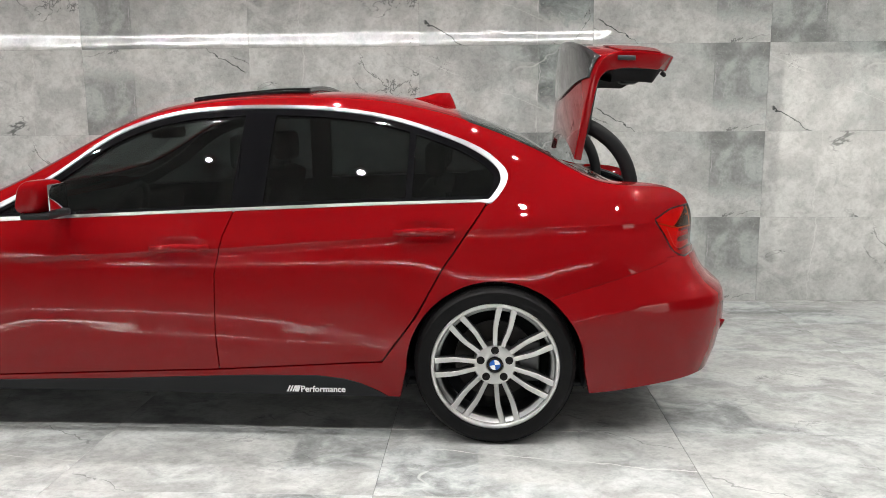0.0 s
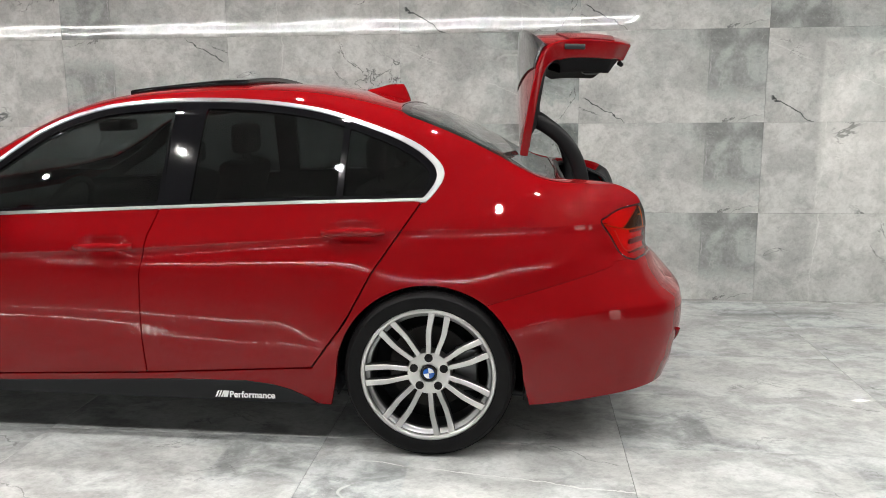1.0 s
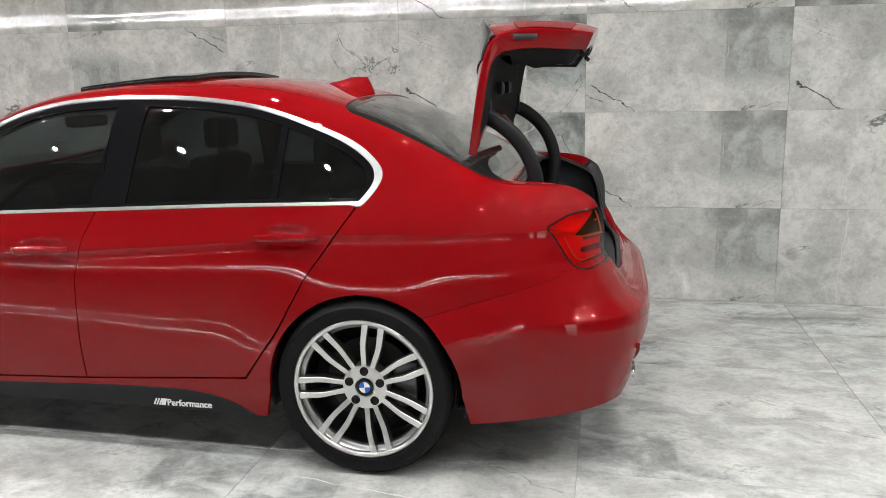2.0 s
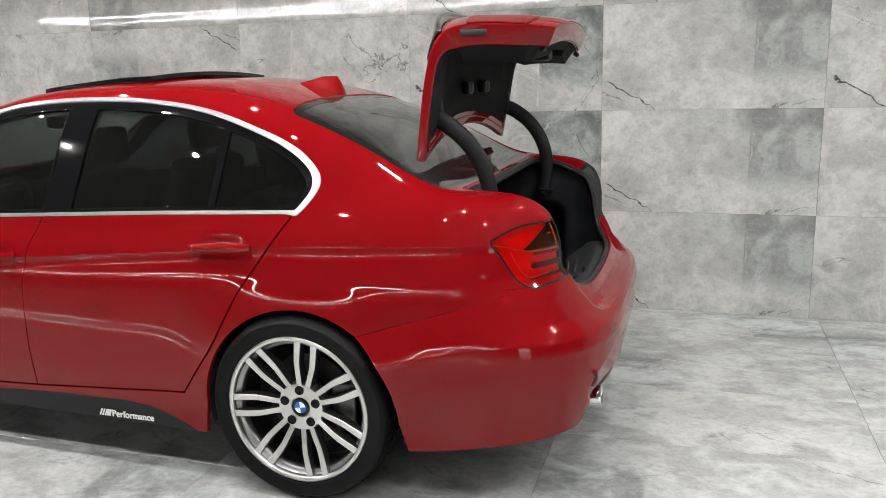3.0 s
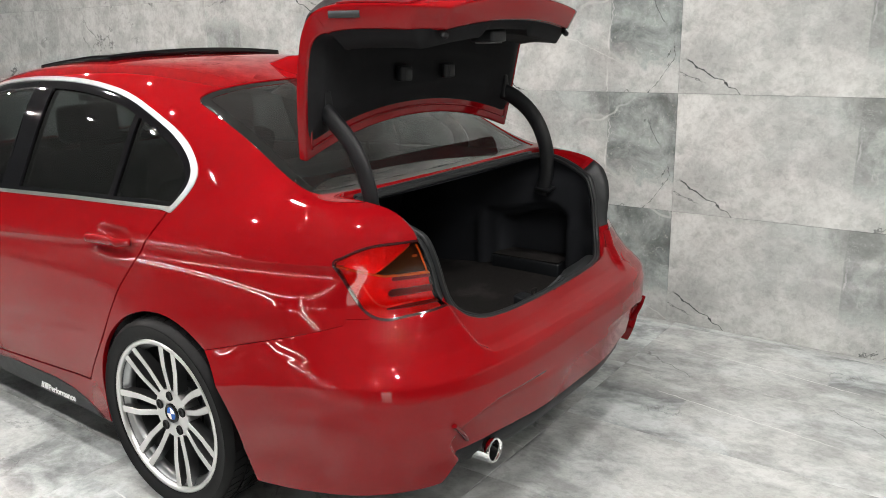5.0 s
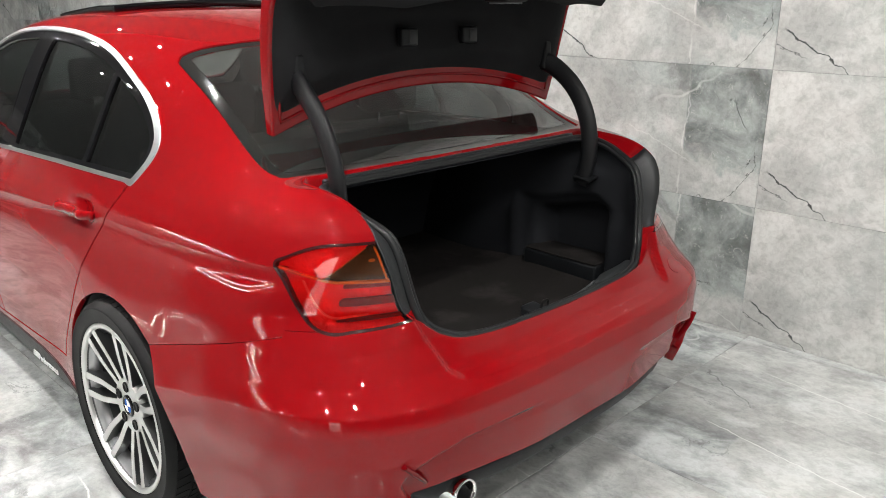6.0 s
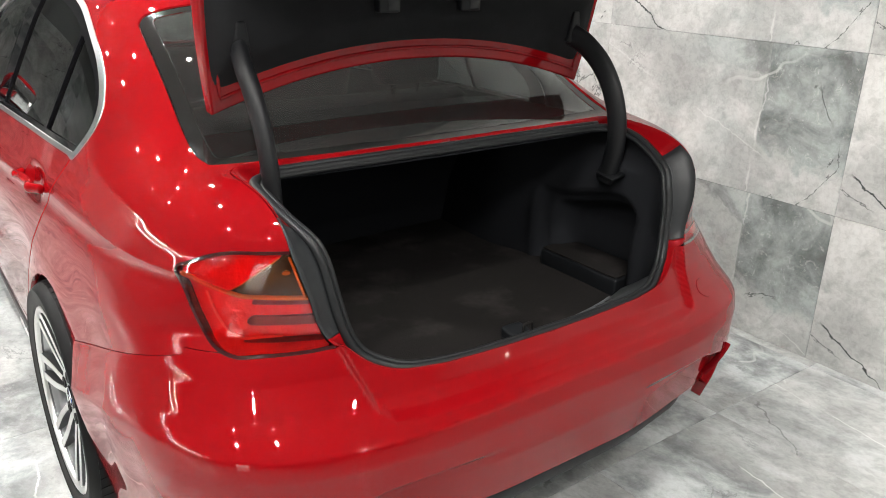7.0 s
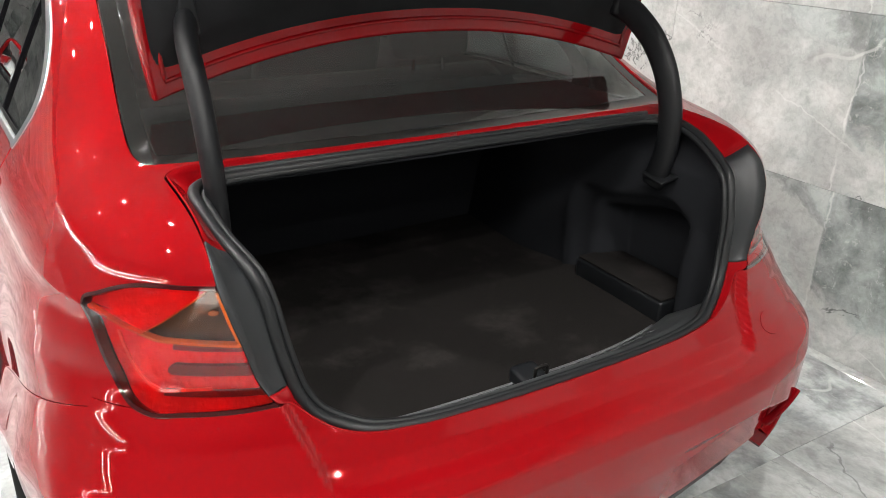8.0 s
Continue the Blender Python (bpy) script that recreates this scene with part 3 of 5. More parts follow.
ROOF_MIDDLE = row((-3.56, 0, .735), (-2.8, 0, .91), (-2.3, 0, .995), (-2.0, 0, 1.12), (-1.6, 0, 1.345), (-1.3, 0, 1.412), (-.9, 0, 1.440), (-.5, 0, 1.428), (-.2, 0, 1.366), (.05, 0, 1.28), (.25, 0, 1.170), (.45, 0, 1.055), (.6, 0, 1.045), (.95, 0, 1.05))
ROWS = [UNDER_LINE, SILL_EDGE, LOWER_FLANK, MID_FLANK, UPPER_FLANK, SHOULDER_LOW, SHOULDER, BELT, WINDOW_LOW, ROOF_RAIL, ROOF_SIDE, ROOF_INNER, ROOF_MIDDLE]
# how far back the tail reaches at each height
TAIL = row((.10, .93), (.24, .965), (.35, 1.005), (.46, 1.028), (.55, 1.030), (.592, 1.020), (.640, .962), (.70, .925), (.78, .908), (.83, .916), (.88, .930), (.93, .937), (.975, .935), (1.0, .925), (1.03, .90), (1.08, .86))


def tail_reach(z):
    """The tail profile, its edges eased a little."""
    t = np.linspace(.10, 1.10, 1001)
    v = np.interp(t, *np.array(TAIL).T)
    k = np.exp(-(np.arange(-60, 61) / 1000 / .0045) ** 2)
    v = np.convolve(np.pad(v, 60, mode="edge"), k / k.sum(), "valid")
    return np.interp(z, t, v)


def bspline_weights(n, count):
    """Clamped uniform cubic B-spline: weights of n control rows at count steps."""
    knots = np.concatenate([[0] * 3, np.arange(n - 2), [n - 3] * 3]).astype(float)
    v = np.linspace(0, n - 3 - 1e-9, count)
    w = np.zeros((count, len(knots) - 1))
    for i in range(len(knots) - 1):
        w[:, i] = (v >= knots[i]) & (v < knots[i + 1])
    for d in range(1, 4):
        nw = np.zeros((count, len(knots) - 1 - d))
        for i in range(nw.shape[1]):
            a, b = knots[i + d] - knots[i], knots[i + d + 1] - knots[i + 1]
            if a:
                nw[:, i] += (v - knots[i]) / a * w[:, i]
            if b:
                nw[:, i] += (knots[i + d + 1] - v) / b * w[:, i + 1]
        w = nw
    return w


def smoothstep(e0, e1, x):
    t = np.clip((x - e0) / (e1 - e0), 0, 1)
    return t * t * (3 - 2 * t)


def skin_grid():
    """Half the skin (y > 0) as a grid of points, with the corner angle in degrees beside it."""
    xs = np.concatenate([np.linspace(-3.56, -2.3, 60), np.linspace(-2.3, X0, 240)[1:]])
    ang = np.linspace(0, 90, 210)[1:]
    a = np.radians(ang)
    r = (np.sin(a) ** RN + np.cos(a) ** RN) ** (-1 / RN)
    nominal = np.concatenate([xs, X0 + r * np.sin(a) * 0.55])
    angle = np.concatenate([np.zeros(len(xs)), ang])
    ctrl = np.stack([spline(k, nominal) for k in ROWS])             # rows, s, (w, z)
    weights = bspline_weights(len(ROWS), 320)
    sec = np.einsum("vr,rsc->svc", weights, ctrl)
    w, z = sec[..., 0], sec[..., 1]
    R = tail_reach(z)
    # plan of the rear corner, squarer low down at the bumper
    sharpness = RN + 0.5 * smoothstep(.74, .56, z) - 0.45 * smoothstep(.70, .80, z)
    aa = np.concatenate([np.zeros(len(xs)), a])[:, None]
    rr = (np.sin(aa) ** sharpness + np.cos(aa) ** sharpness) ** (-1 / sharpness)
    PX, PY = rr * np.sin(aa), rr * np.cos(aa)
    PY[-1] = 0.0
    x = np.where(PX > 0, X0 + PX * (R - X0), nominal[:, None])
    y = w * PY
    # nose closes in plan
    f = np.clip((-2.75 - x) / 0.81, 0, 1)
    y = y * (1 - f ** 2.6) ** (1 / 2.6)
    # flared wheel arches
    for cx in (0.0, -2.81):
        d = np.hypot(x - cx, z - 0.315)
        y = y + 0.014 * np.exp(-((d - 0.33) / 0.12) ** 2) * smoothstep(0.80, 0.62, z) * (PY ** 6)
    # shoulder crease, and under it a long scoop whose lower side looks slightly upwards
    low = np.interp(x, [-2.6, -1.6, -1.1, -.65, -.35, -.20, -.05, .10, .20, .28, .47, .60, .66], [.685, .730, .735, .741, .731, .715, .704, .702, .704, .714, .748, .793, .840])
    high = np.interp(x, [-2.6, -1.6, -1.1, -.34, -.12, .18, .57, .66], [.715, .757, .779, .829, .849, .856, .868, .870])
    crease = high + .026
    scoop = smoothstep(-2.4, -1.75, x) * smoothstep(.76, .67, x)
    ease = lambda v, w: w * np.log1p(np.exp(np.clip(v / w, -30, 30)))
    steep = .150 + .060 * smoothstep(-.35, -1.0, x)
    depth = steep * np.maximum(high - low, .004)
    inward = np.minimum(steep * (ease(z - low, .010) - ease(z - high, .010)), depth)
    back = np.minimum(depth, .006) + .0035
    over = z - crease
    lift = np.clip((z - high + .014) / .040, 0, 1) ** 2 * back
    above = np.exp(-np.maximum(over, 0) / .055) * smoothstep(1.0, .95, z)
    y = y + scoop * above * (lift - inward)
    # shelf on the bumper's sides: it slopes out from the seam to a crease, then falls back in
    seam = np.interp(x, [.20, .292, .51, .70, .85], [.595, .622, .687, .742, .755])
    crease = np.interp(x, [.20, .292, .40, .576, .77, .90], [.485, .515, .540, .574, .597, .602])
    shelf = np.clip((seam - z) / (seam - crease), 0, 1) * (1 - .6 * smoothstep(0, 1, np.clip((crease - z) / .28, 0, 1)))
    y = y + .034 * (1 - .3 * smoothstep(.50, .64, x)) * shelf * smoothstep(.08, .20, x) * np.where(PX > 0, PY, 1) ** 3
    # edge down the bumper's corner, under the light
    corner = np.degrees(np.where(PX > 0, aa, 0)) - (43 - 20 * (z - .60))
    x = x + .010 * np.exp(-(corner / 9) ** 2) * smoothstep(.47, .66, z) * smoothstep(.86, .68, z) * (PX > 0)
    # set-in lower middle of the tail bumper
    field = np.vstack([smooth_curve([(-.3, .497), (.40, .494), (.52, .482), (.60, .455), (.642, .41), (.63, .365), (.60, .325)], 5), [(.60, .10), (-.3, .10)]])
    rec = smoothstep(0.0, -.018, poly_distance(np.abs(y), z, field)) * (PX > 0.3)
    x = x - 0.026 * rec * smoothstep(.16, .48, np.abs(y))
    # step under the boot opening, where the closed lid comes to lie
    step = np.array([(-.3, .610), (.40, .613), (.455, .618), (.478, .632), (.50, .70), (.535, .80), (.535, 1.2), (-.3, 1.2)])
    x = x - .022 * smoothstep(.002, -.008, poly_distance(np.abs(y), z, step)) * (PX > .5)
    # cups behind the door handles
    for hx, hz in ((-.287, .868), (-1.277, .806)):
        y = y - .015 * np.exp(-(((x - hx) / .085) ** 2) ** 1.5 - (((z - hz) / .034) ** 2) ** 1.5)
    # the doors draw in slightly towards the sill
    draw = smoothstep(.61, .46, z) * smoothstep(-2.3, -1.9, x) * smoothstep(-0.30, -0.62, x)
    y = y - 0.0035 * draw
    return x, y, z, np.broadcast_to(angle[:, None], x.shape)


def skin_patch():
    x, y, z, ang = skin_grid()
    p = np.stack([x, y, z], -1)
    du = np.gradient(p, axis=0)
    dv = np.gradient(p, axis=1)
    n = np.cross(du, dv)
    n /= np.maximum(np.linalg.norm(n, axis=-1, keepdims=True), 1e-9)
    mid = n.shape[0] // 2
    if n[mid, 100, 1] < 0:
        n = -n
    n[:, -1, 1] = 0
    n[-1, :, 1] = 0
    a, b = x.shape
    data = np.concatenate([p, n, ang[..., None]], -1).reshape(-1, 7)
    i, j = np.meshgrid(np.arange(a - 1), np.arange(b - 1), indexing="ij")
    q = (i * b + j).ravel()
    tris = np.concatenate([np.stack([q, q + b, q + b + 1], 1), np.stack([q, q + b + 1, q + 1], 1)])
    # wind outwards
    t0 = data[tris[len(tris) // 4]]
    if np.dot(np.cross(t0[1, :3] - t0[0, :3], t0[2, :3] - t0[0, :3]), t0[0, 3:6]) < 0:
        tris = tris[:, ::-1]
    return data, tris


def both(patch):
    """A half patch and its mirror image as one."""
    data, tris = patch
    m = data.copy()
    m[:, 1] *= -1
    m[:, 4] *= -1
    return np.vstack([data, m]), np.vstack([tris, tris[:, ::-1] + len(data)])


SKIN = skin_patch()
GAP = 0.0034

# outlines on the flank (x, z)
DLO_OUT = np.vstack([smooth_curve([(-2.25, .900), (-2.05, .988), (-1.846, 1.10), (-1.618, 1.262), (-1.388, 1.343), (-1.147, 1.371), (-.903, 1.375), (-.659, 1.361),
                                   (-.416, 1.322), (-.177, 1.245), (-.06, 1.194), (.009, 1.145), (.047, 1.100), (.046, 1.057), (.010, 1.003), (-.018, .976)], 8),
                     [(-.06, .982), (-.536, .970), (-1.087, .949), (-1.783, .922)]])
DLO_IN = np.vstack([smooth_curve([(-2.14, .922), (-2.01, .988), (-1.838, 1.092), (-1.61, 1.251), (-1.385, 1.331), (-1.147, 1.359), (-.903, 1.363), (-.659, 1.349),
                                  (-.422, 1.310), (-.188, 1.233), (-.074, 1.180), (-.004, 1.129), (.022, 1.088), (.016, 1.046), (-.024, .993)], 8),
                    [(-.536, .981), (-1.087, .960), (-1.783, .933)]])
B_LINE = [(-1.02, 1.42), (-1.053, 1.346), (-1.064, .958), (-1.105, .855), (-1.138, .70), (-1.146, .45), (-1.139, .25)]
C_LINE = [(.03, 1.06), (-.028, .985), (-.104, .876), (-.217, .716), (-.321, .529), (-.427, .386), (-.49, .30)]
A_LINE = [(-2.16, 1.2), (-2.16, .80), (-2.13, .50), (-2.10, .20)]
SILL_LINE = [(-2.3, .255), (-1.15, .296), (-.463, .338), (-.30, .345)]
SEAM = [(.20, .595), (.292, .622), (.51, .687), (.70, .742), (.752, .755)]
LIGHT = smooth_curve([(28.0, .901), (30.0, .922), (34.5, .945), (40, .953), (50.0, .953), (52.0, .90), (54.0, .85), (55.6, .80), (56.0, .765), (52, .753), (45, .749), (40.8, .748), (37.0, .771), (32.6, .838)], 8, closed=True)
OPENING = smooth_curve([(0, .668), (.25, .672), (.34, .677), (.40, .684), (.445, .700), (.475, .722), (.499, .745), (.530, .764), (.550, .80), (.563, .85), (.577, .90), (.588, .95), (.590, .99), (.590, 1.03), (.590, 1.3)], 8)


def at_x(line, x):
    k = np.array(line)
    return np.interp(x, k[:, 0], k[:, 1])


def arch_distance(x, z, cx, r=0.362):
    """Negative outside the wheel opening."""
    d = np.where(z > 0.315, r - np.hypot(x - cx, z - 0.315), r + 0.22 * np.clip(0.315 - z, 0, 1) - np.abs(x - cx))
    return d


def opening_distance(d):
    """Negative inside the boot opening."""
    poly = np.vstack([OPENING, [(-0.3, 1.3), (-0.3, .668)]])
    r = 0.055
    f = poly_distance(d[:, 1], d[:, 2], poly) + r
    front = 0.498 - d[:, 0] + r
    return np.minimum(np.maximum(f, front), 0) + np.hypot(np.maximum(f, 0), np.maximum(front, 0)) - r


def rear_window_distance(d):
    half = smooth_curve([(-.165, 0), (-.160, .30), (-.145, .50), (-.118, .552), (-.06, .568), (.15, .592), (.36, .615), (.455, .612), (.481, .57), (.489, .3), (.495, 0)], 8)
    poly = np.vstack([half, [(.489, -.3), (-.16, -.3)]])
    return np.maximum(poly_distance(d[:, 0], d[:, 1], poly), 0.95 - d[:, 2])


def windscreen_distance(d):
    half = smooth_curve([(-2.24, 0), (-2.20, .35), (-2.06, .62), (-1.98, .645), (-1.80, .62), (-1.52, .545), (-1.45, .50), (-1.42, .3), (-1.41, 0)], 8)
    poly = np.vstack([half, [(-1.42, -.3), (-2.24, -.3)]])
    return np.maximum(poly_distance(d[:, 0], d[:, 1], poly), 0.93 - d[:, 2])


def sunroof_distance(d):
    poly = smooth_curve([(-1.30, -.3), (-1.30, .36), (-1.26, .40), (-.88, .40), (-.84, .36), (-.84, -.3)], 1)
    return np.maximum(poly_distance(d[:, 0], d[:, 1], np.vstack([poly])), 1.3 - d[:, 2])


def cut(patch, *fs):
    for f in fs:
        patch = clip(patch, f(patch[0]))
    return patch


CAR_LABEL = "glossy red four-door saloon with its boot open, parked on the tiles"
car = empty("car", label=CAR_LABEL, category="car")
car.location, car.scale = (0, 0.030, 0), (1, 1.036, 1)


def build_skin():
    upper = lambda d: 0.80 - d[:, 2]
    dlo_out = lambda d: poly_distance(d[:, 0], d[:, 2], DLO_OUT)
    dlo_in = lambda d: poly_distance(d[:, 0], d[:, 2], DLO_IN)
    b = lambda d: line_side(d[:, 0], d[:, 2], B_LINE)      # line runs downwards: positive towards the tail
    c = lambda d: line_side(d[:, 0], d[:, 2], C_LINE)
    a = lambda d: line_side(d[:, 0], d[:, 2], A_LINE)
    sill = lambda d: line_side(d[:, 0], d[:, 2], SILL_LINE)  # positive above
    arch = lambda d: np.maximum(arch_distance(d[:, 0], d[:, 2], 0.0), arch_distance(d[:, 0], d[:, 2], -2.81))
    belt = lambda d: d[:, 2] - at_x([(-2.25, .900), (-1.783, .922), (-1.087, .949), (-.536, .970), (-.02, .983)], d[:, 0])

    # doors: under the window line, between the shut lines, over the sill
    front_door_f = lambda d: np.max([belt(d) + GAP * 0, -a(d) + GAP, b(d) + GAP, -sill(d) + GAP, arch(d)], axis=0)
    rear_door_f = lambda d: np.max([belt(d) + GAP * 0, -b(d) + GAP, c(d) + GAP, -sill(d) + GAP, arch(d) + 0.03], axis=0)
    doors_f = lambda d: np.max([belt(d), -a(d) - GAP, c(d) - GAP, -sill(d) - GAP], axis=0)

    def seam_z(d):
        return np.where(d[:, 6] < 33, at_x(SEAM, d[:, 0]), .755)

    bumper_zone = lambda d: np.maximum(d[:, 2] - seam_z(d), 0.15 - d[:, 0])
    light_f = lambda d: np.maximum(poly_distance(d[:, 6] * 0.0125, d[:, 2], LIGHT * (0.0125, 1)), 0.5 - d[:, 0])
    skirt_top = lambda d: at_x([(-2.3, .235), (-1.592, .250), (-1.017, .273), (-.733, .275), (-.62, .262), (-.547, .241), (-.48, .210), (-.443, .188), (-.30, .16)], d[:, 0])

    for s, where in ((1, "far"), (-1, "near")):
        door = shell("front_door", cut(SKIN, front_door_f), RED, car, s, 0, 0.014)
        shell("rear_door", cut(SKIN, rear_door_f), RED, car, s, 0, 0.014)
        # window frame, pillars and panes
        zone = cut(SKIN, lambda d: np.maximum(dlo_out(d), 0.3 - d[:, 1]))
        shell("window_surround", cut(zone, lambda d: -dlo_in(d)), CHROME, car, s, 0.003, 0.02, "polished chrome window surround")
        inner = cut(zone, dlo_in)
        front_line = lambda d, off: (d[:, 0] - (-1.083 + (d[:, 2] - .96) * 0.085)) + off
        rear_line = lambda d, off: (-.952 + (d[:, 2] - .97) * 0.08) - d[:, 0] + off
        div = lambda d, off: d[:, 0] - (-.352 + (d[:, 2] - .99) * 0.05) + off
        panes = [
            ("front_window", lambda d: np.max([dlo_in(d) + .014 + .012 * smoothstep(1.0, 1.08, d[:, 2]), front_line(d, 0)], axis=0), GLASS_TINT),
            ("rear_window", lambda d: np.max([dlo_in(d) + .014 + .012 * smoothstep(1.0, 1.08, d[:, 2]), rear_line(d, 0), div(d, .012)], axis=0), GLASS_TINT),
            ("quarter_window", lambda d: np.max([dlo_in(d) + .014 + .012 * smoothstep(1.0, 1.08, d[:, 2]), -div(d, -.012)], axis=0), GLASS_TINT),
        ]
        for name, f, mat in panes:
            pane = shell(name, cut(inner, f), mat, car, s, -0.010, 0.004)
            solid(pane, 0.004)
        frame_f = lambda d: -np.min([f(d) for _, f, _ in panes], axis=0)
        black = cut(inner, frame_f)
        gap_b = lambda d: GAP - np.abs(b(d))
        shell("window_frame", cut(black, lambda d: gap_b(d)), BLACK_GLOSS, car, s, -0.003, 0.018, "gloss black window frame and pillar cover")
        trim_zone = cut(SKIN, lambda d: np.max([dlo_out(d) - .035, .93 - d[:, 2], 0.3 - d[:, 1], rear_window_distance(d) * -1 - .01, windscreen_distance(d) * -1 - .01], axis=0))
        shell("pillar_trim", cut(trim_zone, lambda d: -np.min([f(d) - .006 for _, f, _ in panes], axis=0)), SEAT, car, s, -0.034, 0.004, "dark pillar trim inside the cabin")
        # side skirt
        sk = lambda d: np.max([d[:, 2] - skirt_top(d) + 0.002, -2.42 - d[:, 0], d[:, 0] + 0.30], axis=0)
        shell("side_skirt", cut(SKIN, sk), BLACK_PLASTIC, car, s, 0.004, 0.04, "black side skirt blade under the doors")
        # light
        lamp = cut(SKIN, light_f, lambda d: -opening_distance(d) + .003)
        build_tail_light(lamp, s)

    hole = lambda d: np.min([dlo_out(d), light_f(d), doors_f(d), opening_distance(d), rear_window_distance(d), windscreen_distance(d), sunroof_distance(d)], axis=0)
    shut = lambda d: -hole(d) + 0.0015
    nobump = lambda d: -bumper_zone(d) + 0.0015
    noskirt = lambda d: np.where(d[:, 0] < -.29, np.where(d[:, 0] > -2.42, skirt_top(d) - d[:, 2], -1), -1)
    body = cut(SKIN, arch, shut, nobump, noskirt)
    shell("body_shell", both(body), RED, car, 1, 0, 0.016, "glossy red painted steel body shell")
    # bumper: hangs lower at the corners than in the middle
    lowc = lambda d: .208 + .055 * smoothstep(2, 46, d[:, 6]) + np.where(d[:, 6] > 20, smoothstep(.640, .590, d[:, 1]) * 0.090, 0) - d[:, 2]
    bump = cut(SKIN, arch, lambda d: bumper_zone(d) + 0.0015, lambda d: -light_f(d) + 0.0015, lambda d: -opening_distance(d) + 0.001, lowc)
    shell("rear_bumper", both(bump), RED, car, 1, 0, 0.03, "red rear bumper with sporty set-in lower middle")
    # panes front and rear
    rw = cut(SKIN, lambda d: rear_window_distance(d) + 0.003)
    pane = shell("back_window", both(cut(rw, lambda d: rear_window_distance(d) + 0.036)), BACK_GLASS, car, 1, -0.004, 0.0, "heated back window with a black printed border")
    weld(pane)
    solid(pane, 0.004)
    shell("back_window_border", both(cut(rw, lambda d: -rear_window_distance(d) - 0.036)), PRINT_BLACK, car, 1, -0.004, 0.006, "black printed window border")
    ws = both(cut(SKIN, lambda d: windscreen_distance(d) + 0.003))
    pane = weld(shell("windscreen", ws, GLASS_CLEAR, car, 1, -0.004, 0.0))
    solid(pane, 0.004)


def build_tail_light(lamp, s):
    """Red lens over a dark rimmed housing, with an amber corner and light bars behind it."""
    fz = lambda d: poly_distance(d[:, 6] * 0.0125, d[:, 2], LIGHT * (0.0125, 1))
    split = lambda d: .890 - (d[:, 6] - 30) * .0028 + np.maximum(d[:, 6] - 40, 0) * .0024 - d[:, 2]        # over this line: turn signal half
    lens_f = lambda d: fz(d) + .005
    light = shell("tail_light", cut(lamp, lambda d: -fz(d) - .005), LENS_RED_DARK, car, s, 0.001, 0.02, "red and amber wrap-round tail light")
    # reflector bowl behind the lens
    upper = cut(lamp, lens_f, split)
    lower = cut(lamp, lens_f, lambda d: -split(d))
    tip = lambda d: d[:, 6] - 37.0 - 6.5 * np.clip((d[:, 2] - .868) / .08, 0, 1) ** 0.8        # rounded outer end of the smoked pod
    shell("lens", cut(lamp, lens_f, lambda d: np.minimum(-split(d), tip(d))), LENS_CLEAR_RED, light, s, 0.001, 0.0)
    shell("pod_lens", cut(upper, lambda d: -tip(d)), LENS_SMOKE, light, s, 0.001, 0.0, "clear smoked lens")
    shell("turn_signal", cut(upper, lambda d: -tip(d)), AMBER_SMOKE, light, s, -0.022, 0.0)
    shell("side_marker", cut(upper, tip), LENS_GLOW_RED, light, s, -0.018, 0.0)
    shell("pod_edge", cut(upper, lambda d: fz(d) + .012, lambda d: tip(d) - .12, lambda d: -tip(d)), AMBER_EDGE, light, s, -0.012, 0.004)
    shell("bulb_glow", cut(upper, lambda d: np.hypot((d[:, 6] - 45.0) * .0125, (d[:, 2] - .912) * 2.2) - .0065), MARKER_RED, light, s, -0.012, 0.006)
    shell("pod_edge", cut(upper, lambda d: -opening_distance(d) + .006, lambda d: opening_distance(d) - .009, lambda d: fz(d) + .012), AMBER_EDGE, light, s, -0.012, 0.004)
    guide = cut(lamp, lambda d: fz(d) + .0325, lambda d: -fz(d) - .0355, lambda d: -split(d) + .012, lambda d: d[:, 2] - .870, lambda d: d[:, 6] - 47)
    shell("light_guide", guide, GUIDE_PINK, light, s, -0.010, 0.004)
    shell("reflector", lower, LENS_GLOW_RED, light, s, -0.024, 0.0)
    shell("divider", cut(lamp, lens_f, lambda d: split(d) - .0012, lambda d: -split(d) - .0012), AMBER_EDGE, light, s, -0.006, 0.015)
    for z0, thick in ((.852, .0055), (.812, .0085), (.778, .0032)):
        bar = cut(lamp, lambda d: fz(d) + .018, lambda d: np.abs(d[:, 2] - z0 + (d[:, 6] - 45) * .0002) - thick, lambda d: 41.8 + 90 * np.maximum(np.abs(d[:, 2] - z0) - .003, 0) - d[:, 6])
        shell("light_bar", bar, BAR_DARK, light, s, -0.012, 0.010)


LENS_CLEAR_RED = material("clear_red_lens", (1.0, 0.11, 0.10), 0.02, 0.0, Transmission_Weight=1.0, IOR=1.12, Coat_Weight=1.0, Coat_Roughness=0.01)
LENS_SMOKE = material("smoked_lens", (0.8, 0.5, 0.27), 0.02, 0.0, Transmission_Weight=1.0, IOR=1.12, Coat_Weight=1.0, Coat_Roughness=0.01)
LENS_RED_DARK = material("dark_red_housing", (0.03, 0.002, 0.003), 0.08, 0.0, Coat_Weight=1.0)
LID_LENS = material("deep_red_lens", (0.16, 0.003, 0.005), 0.25, 0.0, Specular_IOR_Level=0.3)
LENS_GLOW_RED = grain(material("red_reflector", (0.92, 0.008, 0.012), 0.22), 55, 0.8, 0.006)
MARKER_RED = material("amber_bulb_glow", (0.42, 0.11, 0.02), 0.25)
